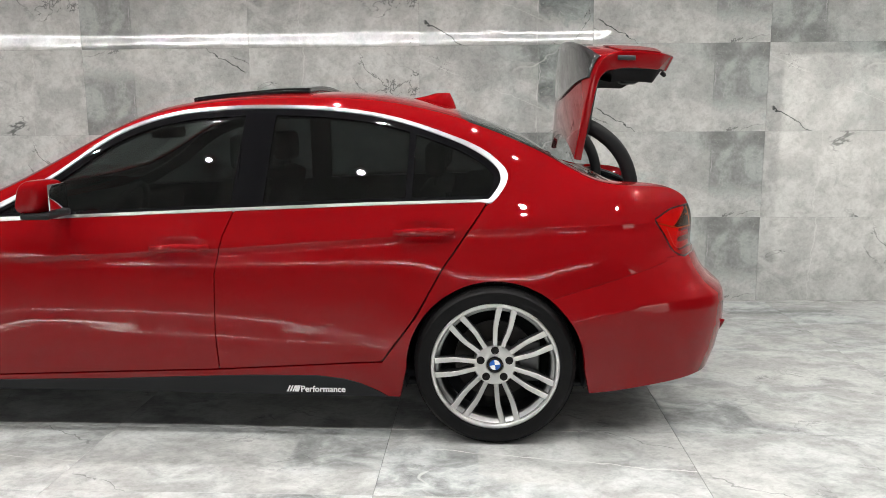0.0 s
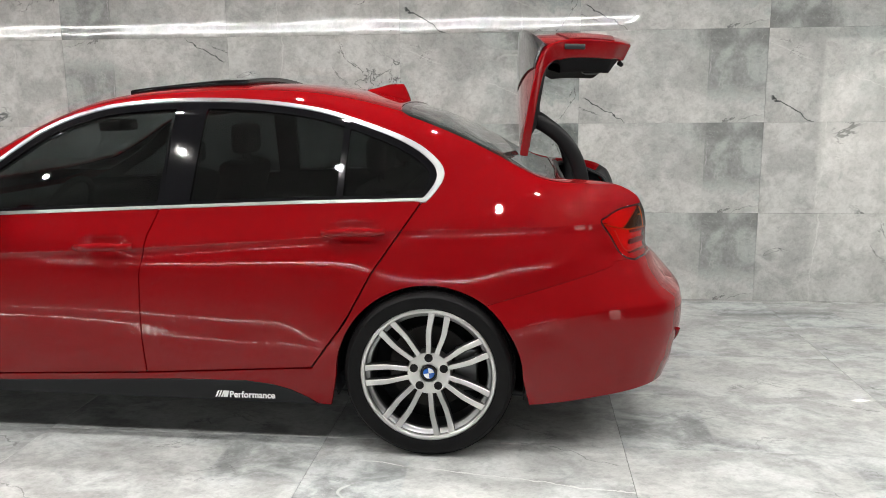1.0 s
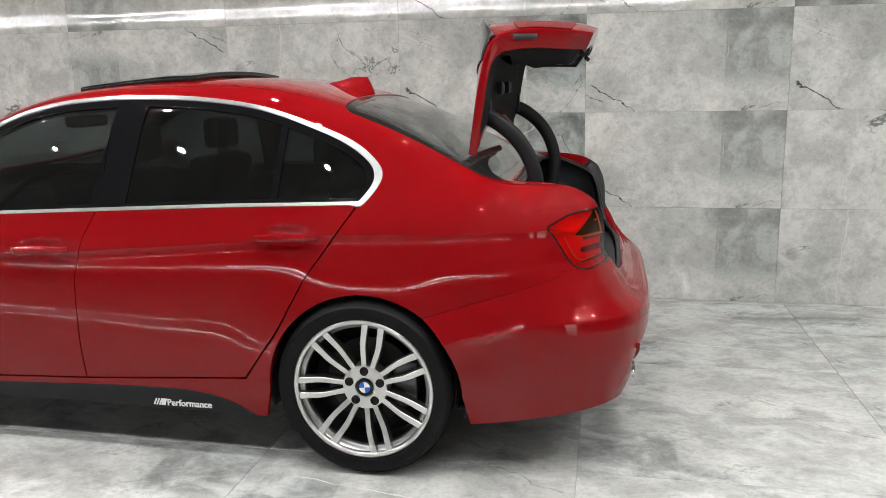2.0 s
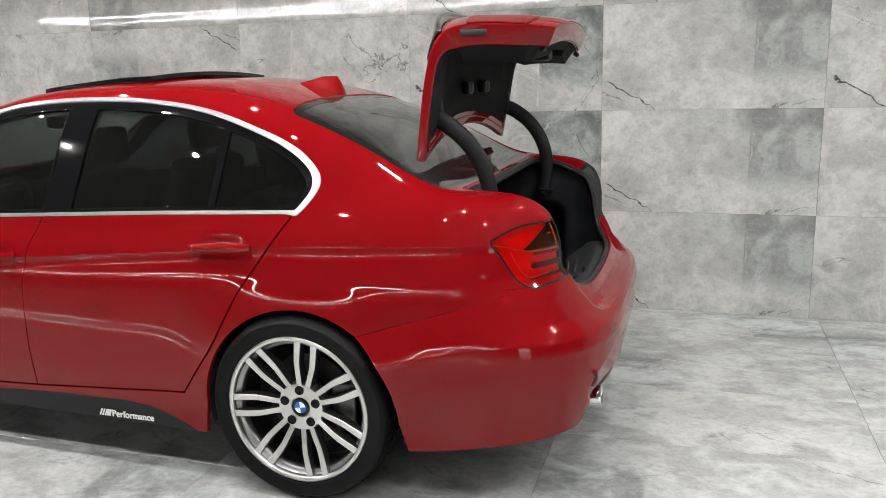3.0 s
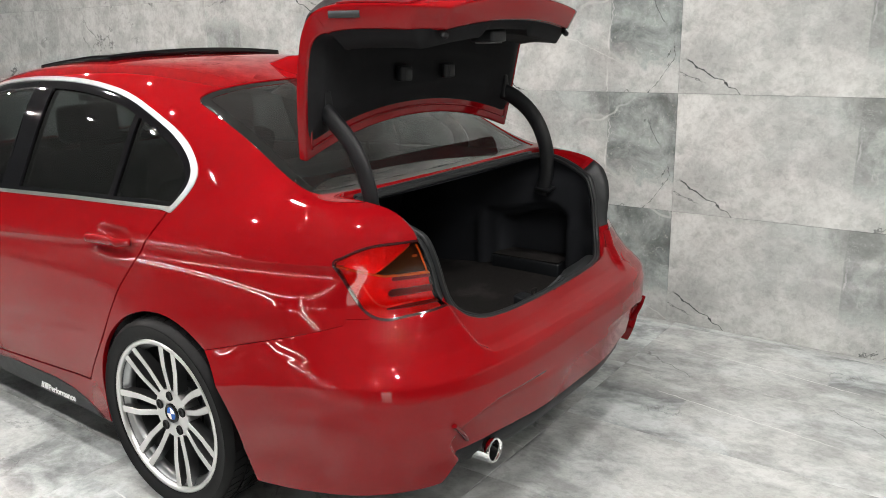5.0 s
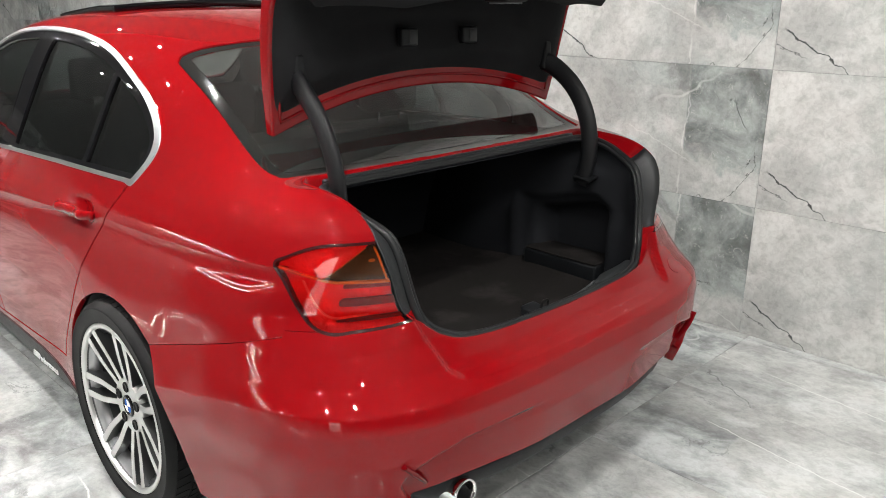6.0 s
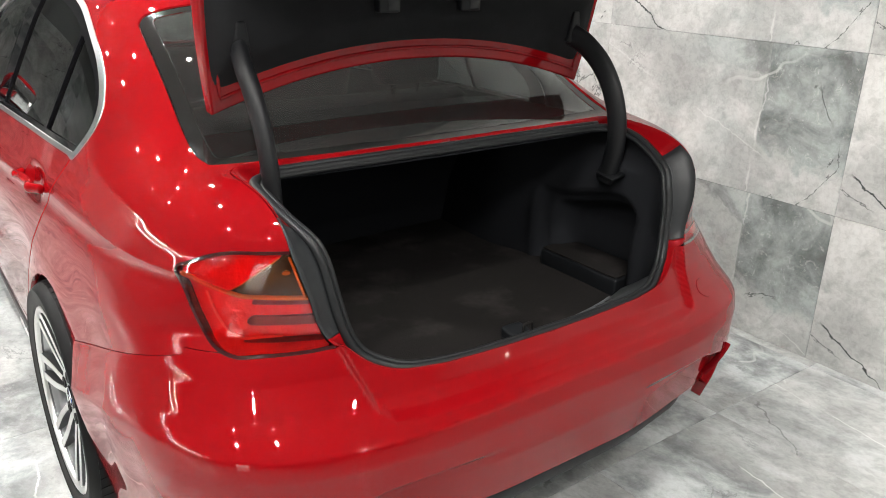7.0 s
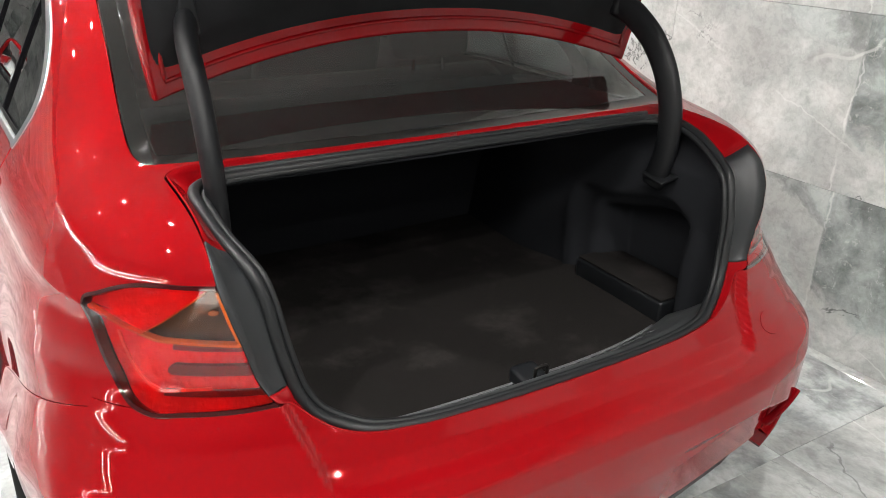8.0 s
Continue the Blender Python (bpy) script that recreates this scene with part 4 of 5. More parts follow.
AMBER_SMOKE = material("smoked_amber", (0.060, 0.026, 0.009), 0.22, 0.3)
GUIDE_PINK = material("clear_light_guide", (0.95, 0.16, 0.13), 0.15)
AMBER_EDGE = material("amber_edge", (0.70, 0.14, 0.02), 0.12)
BAR_DARK = material("dark_light_bar", (0.15, 0.006, 0.007), 0.3)
build_skin()


# ---------------------------------------------------------------- wheels
def spoke_mesh():
    """One curved twin-section spoke of the wheel; lies along +z from hub to rim, proud towards -y."""
    steps = 14
    verts, faces = [], []
    for i in range(steps + 1):
        t = i / steps
        r = 0.058 + t * (0.252 - 0.058)
        side = 0.0150 + 0.0150 * smoothstep(0.0, 0.62, t)        # offset from the pair's middle line
        half = 0.0074 + 0.0050 * t + 0.003 * (1 - t) ** 3
        front = -0.032 + 0.024 * (1 - t) ** 2 - 0.006 * t + 0.012 * math.sin(math.pi * t) * 0.4
        deep = front + 0.030 + 0.012 * (1 - t)
        c = 0.0016
        ring = [(side - half, deep), (side - half, front + c), (side - half + c, front), (side + half - c, front), (side + half, front + c), (side + half, deep)]
        verts += [(float(x), float(y), float(r)) for x, y in ring]
    m = 6
    for i in range(steps):
        for k in range(m - 1):
            faces.append((i * m + k, i * m + k + 1, (i + 1) * m + k + 1, (i + 1) * m + k))
    return verts, faces


def build_wheel():
    """A wheel whose outer face looks along -y, with its hub at the origin."""
    w = empty("wheel")
    # tyre
    prof = [(.248, .105), (.262, .118), (.268, .1225), (.271, .1215), (.290, .127), (.304, .1265), (.307, .1285), (.310, .1255), (.322, .112), (.3275, .085), (.328, .03), (.328, -.03), (.3275, -.085), (.322, -.112), (.310, -.1255), (.307, -.1285), (.304, -.1265), (.290, -.127), (.271, -.1215), (.268, -.1225), (.262, -.118), (.248, -.105)]
    v, f = lathe(prof, 96)
    tyre = pydata("tyre", v, f, TYRE, w)
    gv, gf = [], []
    # tread blocks
    for yy0, yy1 in ((-.105, -.066), (-.058, -.022), (-.016, .016), (.022, .058), (.066, .105)):
        for i in range(60):
            a0, a1 = 2 * math.pi * (i + .06) / 60, 2 * math.pi * (i + .94) / 60
            sk = .03 if yy0 < 0 else -.03
            b = len(gv)
            ro = .3335 if abs(yy0 + yy1) / 2 < .08 else .331
            for rr in (.326, ro):
                for yy, aa in ((yy0, a0), (yy1, a0 + sk), (yy1, a1 + sk), (yy0, a1)):
                    drop = .004 if abs(yy) > .1 and rr > .327 else 0
                    gv.append(((rr - drop) * math.cos(aa), yy, (rr - drop) * math.sin(aa)))
            gf += [(b + 4, b + 5, b + 6, b + 7)] + [(b + k, b + (k + 1) % 4, b + 4 + (k + 1) % 4, b + 4 + k) for k in range(4)]
    pydata("tread", gv, gf, TYRE, tyre, smooth=False)
    # rim: outer lip and barrel
    lip = [(.250, -.098), (.257, -.108), (.261, -.112), (.2605, -.118), (.255, -.120), (.250, -.118), (.247, -.112), (.243, -.096), (.236, -.080), (.230, .02), (.232, .10), (.245, .11), (.248, .105)]
    v, f = lathe(lip, 96)
    rim = pydata("rim", v, f, ALLOY_DARK, w, "grey alloy rim barrel")
    ring = [(.2435, -.109), (.2445, -.1165), (.2475, -.1200), (.2555, -.1215), (.2612, -.119), (.2618, -.113)]
    v, f = lathe(ring, 96)
    pydata("lip", v, f, ALLOY, rim, "machined bright rim lip")
    step_ring = [(.2435, -.104), (.2385, -.0965), (.2325, -.0945), (.2270, -.0900), (.2255, -.070)]
    v, f = lathe(step_ring, 96)
    pydata("rim_step", v, f, ALLOY_MID, rim, "grey inner step of the rim")
    # spokes: seven pairs
    sv, sf = spoke_mesh()
    off = -0.078
    sv = [(x, y + off, z) for x, y, z in sv]
    mv = [(-x, y, z) for x, y, z in sv]
    sf2 = [t[::-1] for t in sf]
    meshes = []
    for vv, ff in ((sv, sf), (mv, sf2)):
        bm = bmesh.new()
        vs = [bm.verts.new(c) for c in vv]
        for t in ff:
            bm.faces.new([vs[k] for k in t])
        bmesh.ops.recalc_face_normals(bm, faces=bm.faces)
        me = bpy.data.meshes.new("spoke")
        bm.to_mesh(me)
        bm.free()
        me.materials.append(ALLOY)
        me.materials.append(ALLOY_DARK)
        for k, poly in enumerate(me.polygons):
            poly.use_smooth = True
            poly.material_index = 0 if k % 5 in (1, 2, 3) else 1
        me.set_sharp_from_angle(angle=radians(30))
        meshes.append(me)
    for k in range(7):
        for me in meshes:
            ob = new("spoke", me)
            ob.parent = w
            ob.matrix_basis = pose(0, 0, 0, 0, 11 + k * 360 / 7, 0)
    # hub with bolt seats
    hub = [(.0, -.086), (.034, -.087), (.0365, -.090), (.050, -.0905), (.070, -.092), (.082, -.090), (.087, -.080), (.087, -.04), (.0, -.04)]
    v, f = lathe(hub, 56)
    sharp(pydata("hub", v, f, ALLOY, w, "machined alloy wheel centre"))
    for k in range(5):
        a = radians(90 + 72 * k)
        bv, bf = lathe([(.0, -.0935), (.0085, -.0935), (.0092, -.0948), (.0150, -.0950), (.0162, -.0942), (.0162, -.085)], 20)
        ob = pydata("bolt", bv, bf, TYRE, w)
        ob.matrix_basis = pose(.0610 * math.cos(a), 0, .0610 * math.sin(a))
    cap_v, cap_f = lathe([(.0, -.0935), (.020, -.0932), (.0225, -.092), (.0225, -.086)], 40)
    pydata("centre_cap", cap_v, cap_f, BLUE, w, "round blue and white centre cap")
    cap_v, cap_f = lathe([(.0222, -.0915), (.0235, -.0945), (.0305, -.0945), (.033, -.092), (.033, -.086)], 40)
    pydata("cap_ring", cap_v, cap_f, BLACK_GLOSS, w)
    for q in (0, 2):
        vs = [(0, -.0942, 0)] + [(.0205 * math.cos(radians(90 * q + 90 * i / 10 + 8)), -.0940, .0205 * math.sin(radians(90 * q + 90 * i / 10 + 8))) for i in range(11)]
        pydata("cap_field", vs, [(0, i + 2, i + 1) for i in range(10)] + [(0, i + 1, i + 2) for i in range(10)][:0], WHITE, w)
    # brake
    v, f = lathe([(.06, -.012), (.165, -.012), (.165, .012), (.06, .012), (.06, -.012)], 64)
    sharp(pydata("brake_disc", v, f, STEEL, w, "bare steel brake disc"))
    v, f = lathe([(.0, -.06), (.07, -.06), (.085, -.045), (.085, -.013)], 40)
    pydata("disc_bell", v, f, ALLOY_DARK, w)
    bm = bmesh.new()
    box(bm, .095, .185, -.045, .045, -.085, .085, .012, 3)
    part("brake_caliper", bm, ALLOY_DARK, w)
    v, f = lathe([(.0, .06), (.20, .06), (.228, .03)], 40)
    pydata("dust_shield", v, f, BLACK_PLASTIC, w)
    return w


wheel = build_wheel()
wheel.parent = car
WHEEL_PLACES = [(0, -.772, 0), (0, .772, 180), (-2.81, -.772, 0), (-2.81, .772, 180)]
wheel.matrix_basis = pose(0, -.772, .3285)
for wx, wy, rot in WHEEL_PLACES[1:]:
    copy_thing(wheel, pose(wx, wy, .3285, 0, 0, rot))


# ---------------------------------------------------------------- the boot: opening, linings, lid
def skin_at(x, z):
    """Half width and normal of the flank at (x, z)."""
    d = SKIN[0]
    m = (d[:, 6] < 60) & (d[:, 1] > 0.3)
    c = d[m]
    i = np.argsort((c[:, 0] - x) ** 2 + (c[:, 2] - z) ** 2)[:4]
    w = 1 / (1e-5 + np.hypot(c[i, 0] - x, c[i, 2] - z))
    w /= w.sum()
    n = (c[i, 3:6] * w[:, None]).sum(0)
    return float((c[i, 1] * w).sum()), n / np.linalg.norm(n)


def skin_near(axes, value, test):
    d = SKIN[0]
    c = d[test(d)]
    i = np.argmin(((c[:, axes] - np.array(value)) ** 2).sum(1))
    return c[i, :3]


def opening_rim():
    """Half the boot opening's rim on the skin, from front middle to rear middle."""
    rim = []
    r = .055

    def deck(x, y):
        return (x, y, skin_near([0, 1], (x, y), lambda d: d[:, 2] > .93)[2])

    for y in np.linspace(0, .588 - r, 14):
        rim.append(deck(.498, y))
    for a in np.linspace(0, 90, 8)[1:-1]:
        rim.append(deck(.498 + r - r * math.cos(radians(a)), .588 - r + r * math.sin(radians(a))))
    for x in np.linspace(.470 + r, .76, 10):
        rim.append(deck(x, .586))
    for y, z in OPENING[::-1]:
        if z > .99:
            continue
        rim.append((skin_near([1, 2], (y, z), lambda d: (d[:, 0] > .6) & (d[:, 6] > 20))[0], y, z))
    rim = np.array(rim)
    for _ in range(2):
        rim[1:-1] = (rim[:-2] + 2 * rim[1:-1] + rim[2:]) / 4
    rim[0, 1] = rim[-1, 1] = 0
    return rim


def ring(half):
    """Closed loop out of a half loop (y > 0), first and last on the middle line."""
    m = half[1:-1][::-1] * (1, -1, 1)
    return np.vstack([half, m])


RIM = opening_rim()
SEAL_LINE = smooth_curve([(.518, 0, 1.024), (.518, .25, 1.024), (.520, .44, 1.024), (.534, .520, 1.024), (.575, .553, 1.022), (.64, .556, 1.008), (.70, .548, .985), (.752, .533, .962), (.780, .523, .94), (.798, .514, .90),
                          (.812, .507, .85), (.820, .497, .80), (.831, .484, .75), (.845, .462, .712), (.864, .425, .688), (.885, .375, .672), (.898, .28, .663), (.903, .15, .660), (.904, 0, .660)], 10)


def to_seal(rim):
    """For each point of the rim, the nearest point of the seal's line, never turning back."""
    out, last = [], 0
    for p in rim:
        d = np.linalg.norm(SEAL_LINE[last:last + 60] - p, axis=1)
        last = last + int(np.argmin(d))
        out.append(last)
    out[0], out[-1] = 0, len(SEAL_LINE) - 1
    k = np.array(out, float)
    for _ in range(4):
        k[1:-1] = (k[:-2] + 2 * k[1:-1] + k[2:]) / 4
    i = np.clip(k.astype(int), 0, len(SEAL_LINE) - 2)
    w = (k - i)[:, None]
    return SEAL_LINE[i] * (1 - w) + SEAL_LINE[i + 1] * w


SEAL = to_seal(RIM)


def strip(a, b, steps, bulge):
    g = []
    for t in np.linspace(0, 1, steps):
        p = a * (1 - t) + b * t
        p = p + bulge * math.sin(math.pi * t)
        g.append(p)
    return np.array(g)


def build_boot():
    zs = RIM[:, 2]
    side = (RIM[:, 0] > .760) & (zs > .768) & (zs < 1.02) & (RIM[:, 1] > .45)
    idx = np.arange(len(RIM))
    lo, hi = idx[side][0], idx[side][-1]
    inner = SEAL + np.array([0, 0, -.006])
    n = len(RIM)

    def channel(name, sel, mat, label, s=1):
        a, b = RIM[sel], inner[sel]
        g = strip(a, b, 5, np.array([-.004, 0, -.006]))
        v, f = sheet(g * (1, s, 1))
        ob = pydata(name, v, f, mat, car, label)
        return solid(ob, 0.003, 0)

    for s in (1, -1):
        channel("boot_channel", slice(0, lo + 1), RED, "red painted boot gutter", s)
        channel("lamp_cover", slice(lo, hi + 1), GREY_PLASTIC, "dark grey plastic cover beside the tail light", s)
        channel("boot_channel", slice(hi, n), RED, "red painted boot gutter", s)
    # black drip bead between the back window and the seal
    k = RIM[:, 1] < .53
    k &= RIM[:, 0] < .56
    bead = (RIM[k] * .35 + inner[k] * .65) + np.array([0, 0, .004])
    path = np.vstack([bead[::-1] * (1, -1, 1), bead[1:]])
    v, f = tube(path, .0085, 8)
    pydata("drip_bead", v, f, RUBBER, car, "black rubber drip bead")
    v, f = tube(ring(SEAL_LINE), .0105, 10, True)
    seal = pydata("boot_seal", v, f, RUBBER, car, "black rubber boot seal")
    inside = SEAL_LINE + (np.array([.70, 0, .86]) - SEAL_LINE) * .030
    inside[0, 1] = inside[-1, 1] = 0
    v, f = tube(ring(inside), .0065, 8, True)
    pydata("seal_lip", v, f, RUBBER, seal)
    # side linings with a niche behind each wheel house
    for s in (1, -1):
        xs, ts = np.linspace(-.26, .875, 64), np.linspace(0, 1, 44)
        top_x = [(-.3, 1.0), (.50, 1.0), (.60, 1.012), (.70, .993), (.745, .960), (.775, .91), (.792, .845), (.808, .78), (.830, .73), (.858, .692), (.885, .66)]
        g = np.zeros((len(xs), len(ts), 3))
        for i, x in enumerate(xs):
            z1 = at_x(top_x, x)
            z = .50 + (z1 - .50) * ts
            y = .525 - .03 * smoothstep(.25, .05, x) - .10 * smoothstep(.72, .89, x)
            nx = smoothstep(.265, .29, x) * smoothstep(.690, .645, x)
            ntop = .775 + .05 * smoothstep(.33, .60, x) - .05 * smoothstep(.60, .70, x)
            nz = smoothstep(ntop + .012, ntop - .012, z)
            deep = smoothstep(.345, .375, x) * smoothstep(.672, .630, x) * smoothstep(ntop - .022, ntop - .050, z)
            niche = .028 * nx * nz + .095 * deep
            lip = .008 * smoothstep(.245, .265, x) * smoothstep(.30, .275, x) * nz
            upper = .035 * smoothstep(.90, 1.0, z) + .02 * smoothstep(.70, .8, z)
            g[i, :, 0], g[i, :, 1], g[i, :, 2] = x, s * (y + niche - lip + upper), z
        v, f = sheet(g)
        solid(pydata("boot_side_lining", v, f, FELT, car, "black felt boot lining with a side niche"), .004, 0)
        # small lidded tray in the niche
        bm = bmesh.new()
        box(bm, .335, .66, min(s * .50, s * .64), max(s * .50, s * .64), .515, .585, .008, 2)
        tray = part("side_tray", bm, BLACK_PLASTIC, car, "black plastic tray in the boot's side niche")
        bm = bmesh.new()
        box(bm, .34, .655, min(s * .503, s * .635), max(s * .503, s * .635), .586, .592, .002, 1)
        part("tray_lid", bm, CARPET, tray)
    # floor, bulkhead, shelf underside
    g = np.array([[(x, y, .520 + .003 * math.sin(9 * x + 2 * y) * math.cos(7 * y)) for y in np.linspace(-.63, .63, 40)] for x in np.linspace(-.26, .84, 44)])
    v, f = sheet(g)
    solid(pydata("boot_floor", v, f, CARPET, car, "worn dark brown-black boot carpet"), .012, -1)
    g = []
    for x, z in smooth_curve([(-.24, .49), (-.215, .53), (-.17, .70), (-.13, .90), (-.10, .985), (-.05, 1.003), (.25, 1.005), (.515, 1.008)], 5):
        g.append([(x + .006 * math.cos(4 * y), y, z) for y in np.linspace(-.60, .60, 32)])
    v, f = sheet(np.array(g))
    solid(pydata("boot_bulkhead", v, f, FELT, car, "black felt bulkhead behind the rear seats"), .006, 0)
    # sill trim
    g = []
    for x, z in smooth_curve([(.722, .522), (.728, .540), (.752, .560), (.790, .588), (.828, .620), (.856, .640), (.890, .650)], 4):
        g.append([(x - .040 * abs(y / .5) ** 3, y, z + .028 * abs(y / .5) ** 4) for y in np.linspace(-.49, .49, 40)])
    v, f = sheet(np.array(g))
    trim = solid(pydata("boot_sill_trim", v, f, WORN_PLASTIC, car, "dark grey ribbed plastic boot sill"), .006, 0)
    for k in range(-9, 10):
        bm = bmesh.new()
        box(bm, -.009, .009, -.014, .014, -.003, .003, .002, 1)
        rib = part("rib", bm, WORN_PLASTIC, trim)
        yk = k * .042
        rib.matrix_basis = pose(.771 - .040 * abs(yk / .5) ** 3, yk, .577 + .028 * abs(yk / .5) ** 4, 0, -37, 0)
    # scuffed edge of the sill, lock cover and striker
    path = [(.733 - .040 * abs(y / .5) ** 3, y, .548 + .028 * abs(y / .5) ** 4) for y in np.linspace(-.43, .43, 33)]
    v, f = tube(path, .0055, 8)
    pydata("sill_edge", v, f, EDGE_WEAR, trim, "scuffed grey sill edge")
    bm = bmesh.new()
    box(bm, -.028, .028, -.030, .030, -.018, .018, .009, 2)
    for vv in bm.verts:
        vv.co.z *= 1 - .5 * (vv.co.x + .028) / .056
    cover = part("lock_cover", bm, BLACK_PLASTIC, trim)
    cover.matrix_basis = pose(.800, 0, .610)
    v, f = tube(smooth_curve([(.838, -.014, .615), (.838, -.014, .648), (.838, -.008, .653), (.838, .008, .653), (.838, .014, .648), (.838, .014, .615)], 4), .0035, 8)
    pydata("striker", v, f, STEEL, trim, "steel boot lock striker")


def lid_point(p, q, inset=0.0, lift=0.0):
    """A point of the open lid's outer face: p runs from the hinge edge over the lip to the tail edge, q across."""
    c = LID_MID[p]
    e = LID_EDGE[p]
    t = abs(q) ** 2.1
    return np.array([c[0] + (e[0] - c[0]) * t, q * e[1], c[1] + (e[2] - c[1]) * t])


LID_MID = smooth_curve([(.328, 1.229), (.322, 1.34), (.324, 1.45), (.330, 1.55), (.336, 1.600), (.347, 1.626), (.374, 1.638), (.43, 1.643), (.52, 1.644), (.64, 1.640), (.74, 1.628), (.800, 1.610)], 12)
LID_EDGE = smooth_curve([(.338, .560, 1.138), (.358, .578, 1.255), (.378, .589, 1.37), (.398, .592, 1.46), (.414, .592, 1.51), (.436, .590, 1.546), (.466, .585, 1.570), (.51, .574, 1.583), (.57, .548, 1.588), (.645, .510, 1.586), (.725, .462, 1.580), (.785, .375, 1.574)], 12)


def lid_grids(q1=1.0, p0=0, p1=None, nq=49):
    p1 = len(LID_MID) if p1 is None else p1
    qs = np.linspace(-q1, q1, nq)
    g = np.array([[lid_point(p, q) for q in qs] for p in range(p0, p1)])
    du, dv = np.gradient(g, axis=0), np.gradient(g, axis=1)
    n = np.cross(du, dv)
    n /= np.linalg.norm(n, axis=-1, keepdims=True)
    if n[10, nq // 2, 0] > 0:
        n = -n
    return g, n


def closed_sheet(top, bottom):
    """A solid between two grids of the same size."""
    a, b = top.shape[:2]
    v = np.vstack([top.reshape(-1, 3), bottom.reshape(-1, 3)])
    k = a * b
    faces = []
    for i in range(a - 1):
        for j in range(b - 1):
            q = i * b + j
            faces.append((q, q + 1, q + b + 1, q + b))
            faces.append((k + q, k + q + b, k + q + b + 1, k + q + 1))
    border = [i * b for i in range(a)] + [(a - 1) * b + j for j in range(1, b)] + [i * b + b - 1 for i in range(a - 2, -1, -1)] + [j for j in range(b - 2, 0, -1)]
    for u, w in zip(border, border[1:] + border[:1]):
        faces.append((u, w, k + w, k + u))
    return v, faces


def build_lid():
    lid = empty("boot_lid", label="", category="")
    lid.parent = car
    g, n = lid_grids()
    run = np.linspace(0, 1, g.shape[0])[:, None, None]
    thick = .032 + .040 * smoothstep(.25, .55, run)          # the tail half is a deep box
    inner = g - n * thick
    # draw the rim of the inner panel in a little, to round the folded edge
    v, f = closed_sheet(g, inner)
    bm = bmesh.new()
    vs = [bm.verts.new(c) for c in v]
    for t in f:
        bm.faces.new([vs[k] for k in t])
    bm.verts.ensure_lookup_table()
    k = g.shape[0] * g.shape[1]
    b = g.shape[1]
    bm.normal_update()
    es = [e for e in bm.edges if len(e.link_faces) == 2 and e.calc_face_angle(0) > 1.0]
    bmesh.ops.bevel(bm, geom=es, offset=.008, segments=3, profile=.6, affect="EDGES")
    sharp(part("lid_panel", bm, RED, lid, "glossy red boot lid panel"), 50)
    # folded bead round the inner panel
    p_last = len(LID_MID) - 4
    loop = [(p, .955) for p in range(4, p_last)] + [(p_last, q) for q in np.linspace(.955, -.955, 40)] + [(p, -.955) for p in range(p_last, 4, -1)] + [(4, q) for q in np.linspace(-.955, .955, 40)]
    at = []
    for p, q in loop:
        j = (q + 1) / 2 * (g.shape[1] - 1)
        k0 = min(int(j), g.shape[1] - 2)
        w = j - k0
        at.append((inner[p, k0] * (1 - w) + inner[p, k0 + 1] * w))
    v, f = tube(np.array(at), .0045, 8, True)
    pydata("folded_bead", v, f, RED, lid)
    # black lip spoiler over the fold
    p0, p1 = 34, 70
    qs = np.linspace(-.965, .965, 49)
    gg = np.array([[lid_point(p, q) for q in qs] for p in range(len(LID_MID))])
    du, dv = np.gradient(gg, axis=0), np.gradient(gg, axis=1)
    nn = np.cross(du, dv)
    nn /= np.linalg.norm(nn, axis=-1, keepdims=True)
    if nn[10, 24, 0] > 0:
        nn = -nn
    start = 18 + 22 * np.abs(qs) ** 2
    rows = []
    for t in np.linspace(0, 1, 32):
        r = []
        for j, q in enumerate(qs):
            p = start[j] + (66 - start[j]) * t
            i = int(p)
            w = p - i
            base = gg[i, j] * (1 - w) + gg[i + 1, j] * w
            nv = nn[i, j] * (1 - w) + nn[i + 1, j] * w
            taper = 1 - abs(q) ** 5
            lip = .034 * smoothstep(.45, .84, t) * smoothstep(1.0, .88, t) * taper
            r.append(base + nv * (.003 + .007 * math.sin(math.pi * t) * taper) + np.array([-.25, 0, 1.0]) * lip)
        rows.append(r)
    v, f = sheet(np.array(rows))
    solid(pydata("lip_spoiler", v, f, CARBON, lid, "black lip spoiler on the boot lid edge"), .004, 0)
    # inner lights on the tail face
    for s in (1, -1):
        lg = np.array([[lid_point(p, q) for q in s * np.linspace(.60, .985, 16)] for p in range(88, 118)])
        c = lg.mean((0, 1))
        du, dv = np.gradient(lg, axis=0), np.gradient(lg, axis=1)
        nl = np.cross(du, dv)
        nl /= np.linalg.norm(nl, axis=-1, keepdims=True)
        if nl[5, 5, 2] < 0:
            nl = -nl
        v, f = closed_sheet(lg + nl * .005, lg + nl * .001)
        ob = pydata("lid_light", v, f, LID_LENS, lid, "red inner tail light on the boot lid")
        sharp(ob, 40)
    # black liner on the inside
    g2, n2 = lid_grids(.982, 6, len(LID_MID) - 4, 61)
    a, b = g2.shape[:2]
    run2 = np.linspace(6 / len(LID_MID), 1 - 4 / len(LID_MID), a)[:, None, None]
    base = g2 - n2 * (.030 + .040 * smoothstep(.25, .55, run2))
    ps = np.linspace(0, 1, a)[:, None]
    qs2 = np.abs(np.linspace(-1, 1, b))[None, :]
    fade = smoothstep(-.01, .05, ps) * smoothstep(1.005, .955, ps) * smoothstep(1.01, .92, qs2)
    h = (.026 + .040 * smoothstep(.30, .62, ps)) * fade
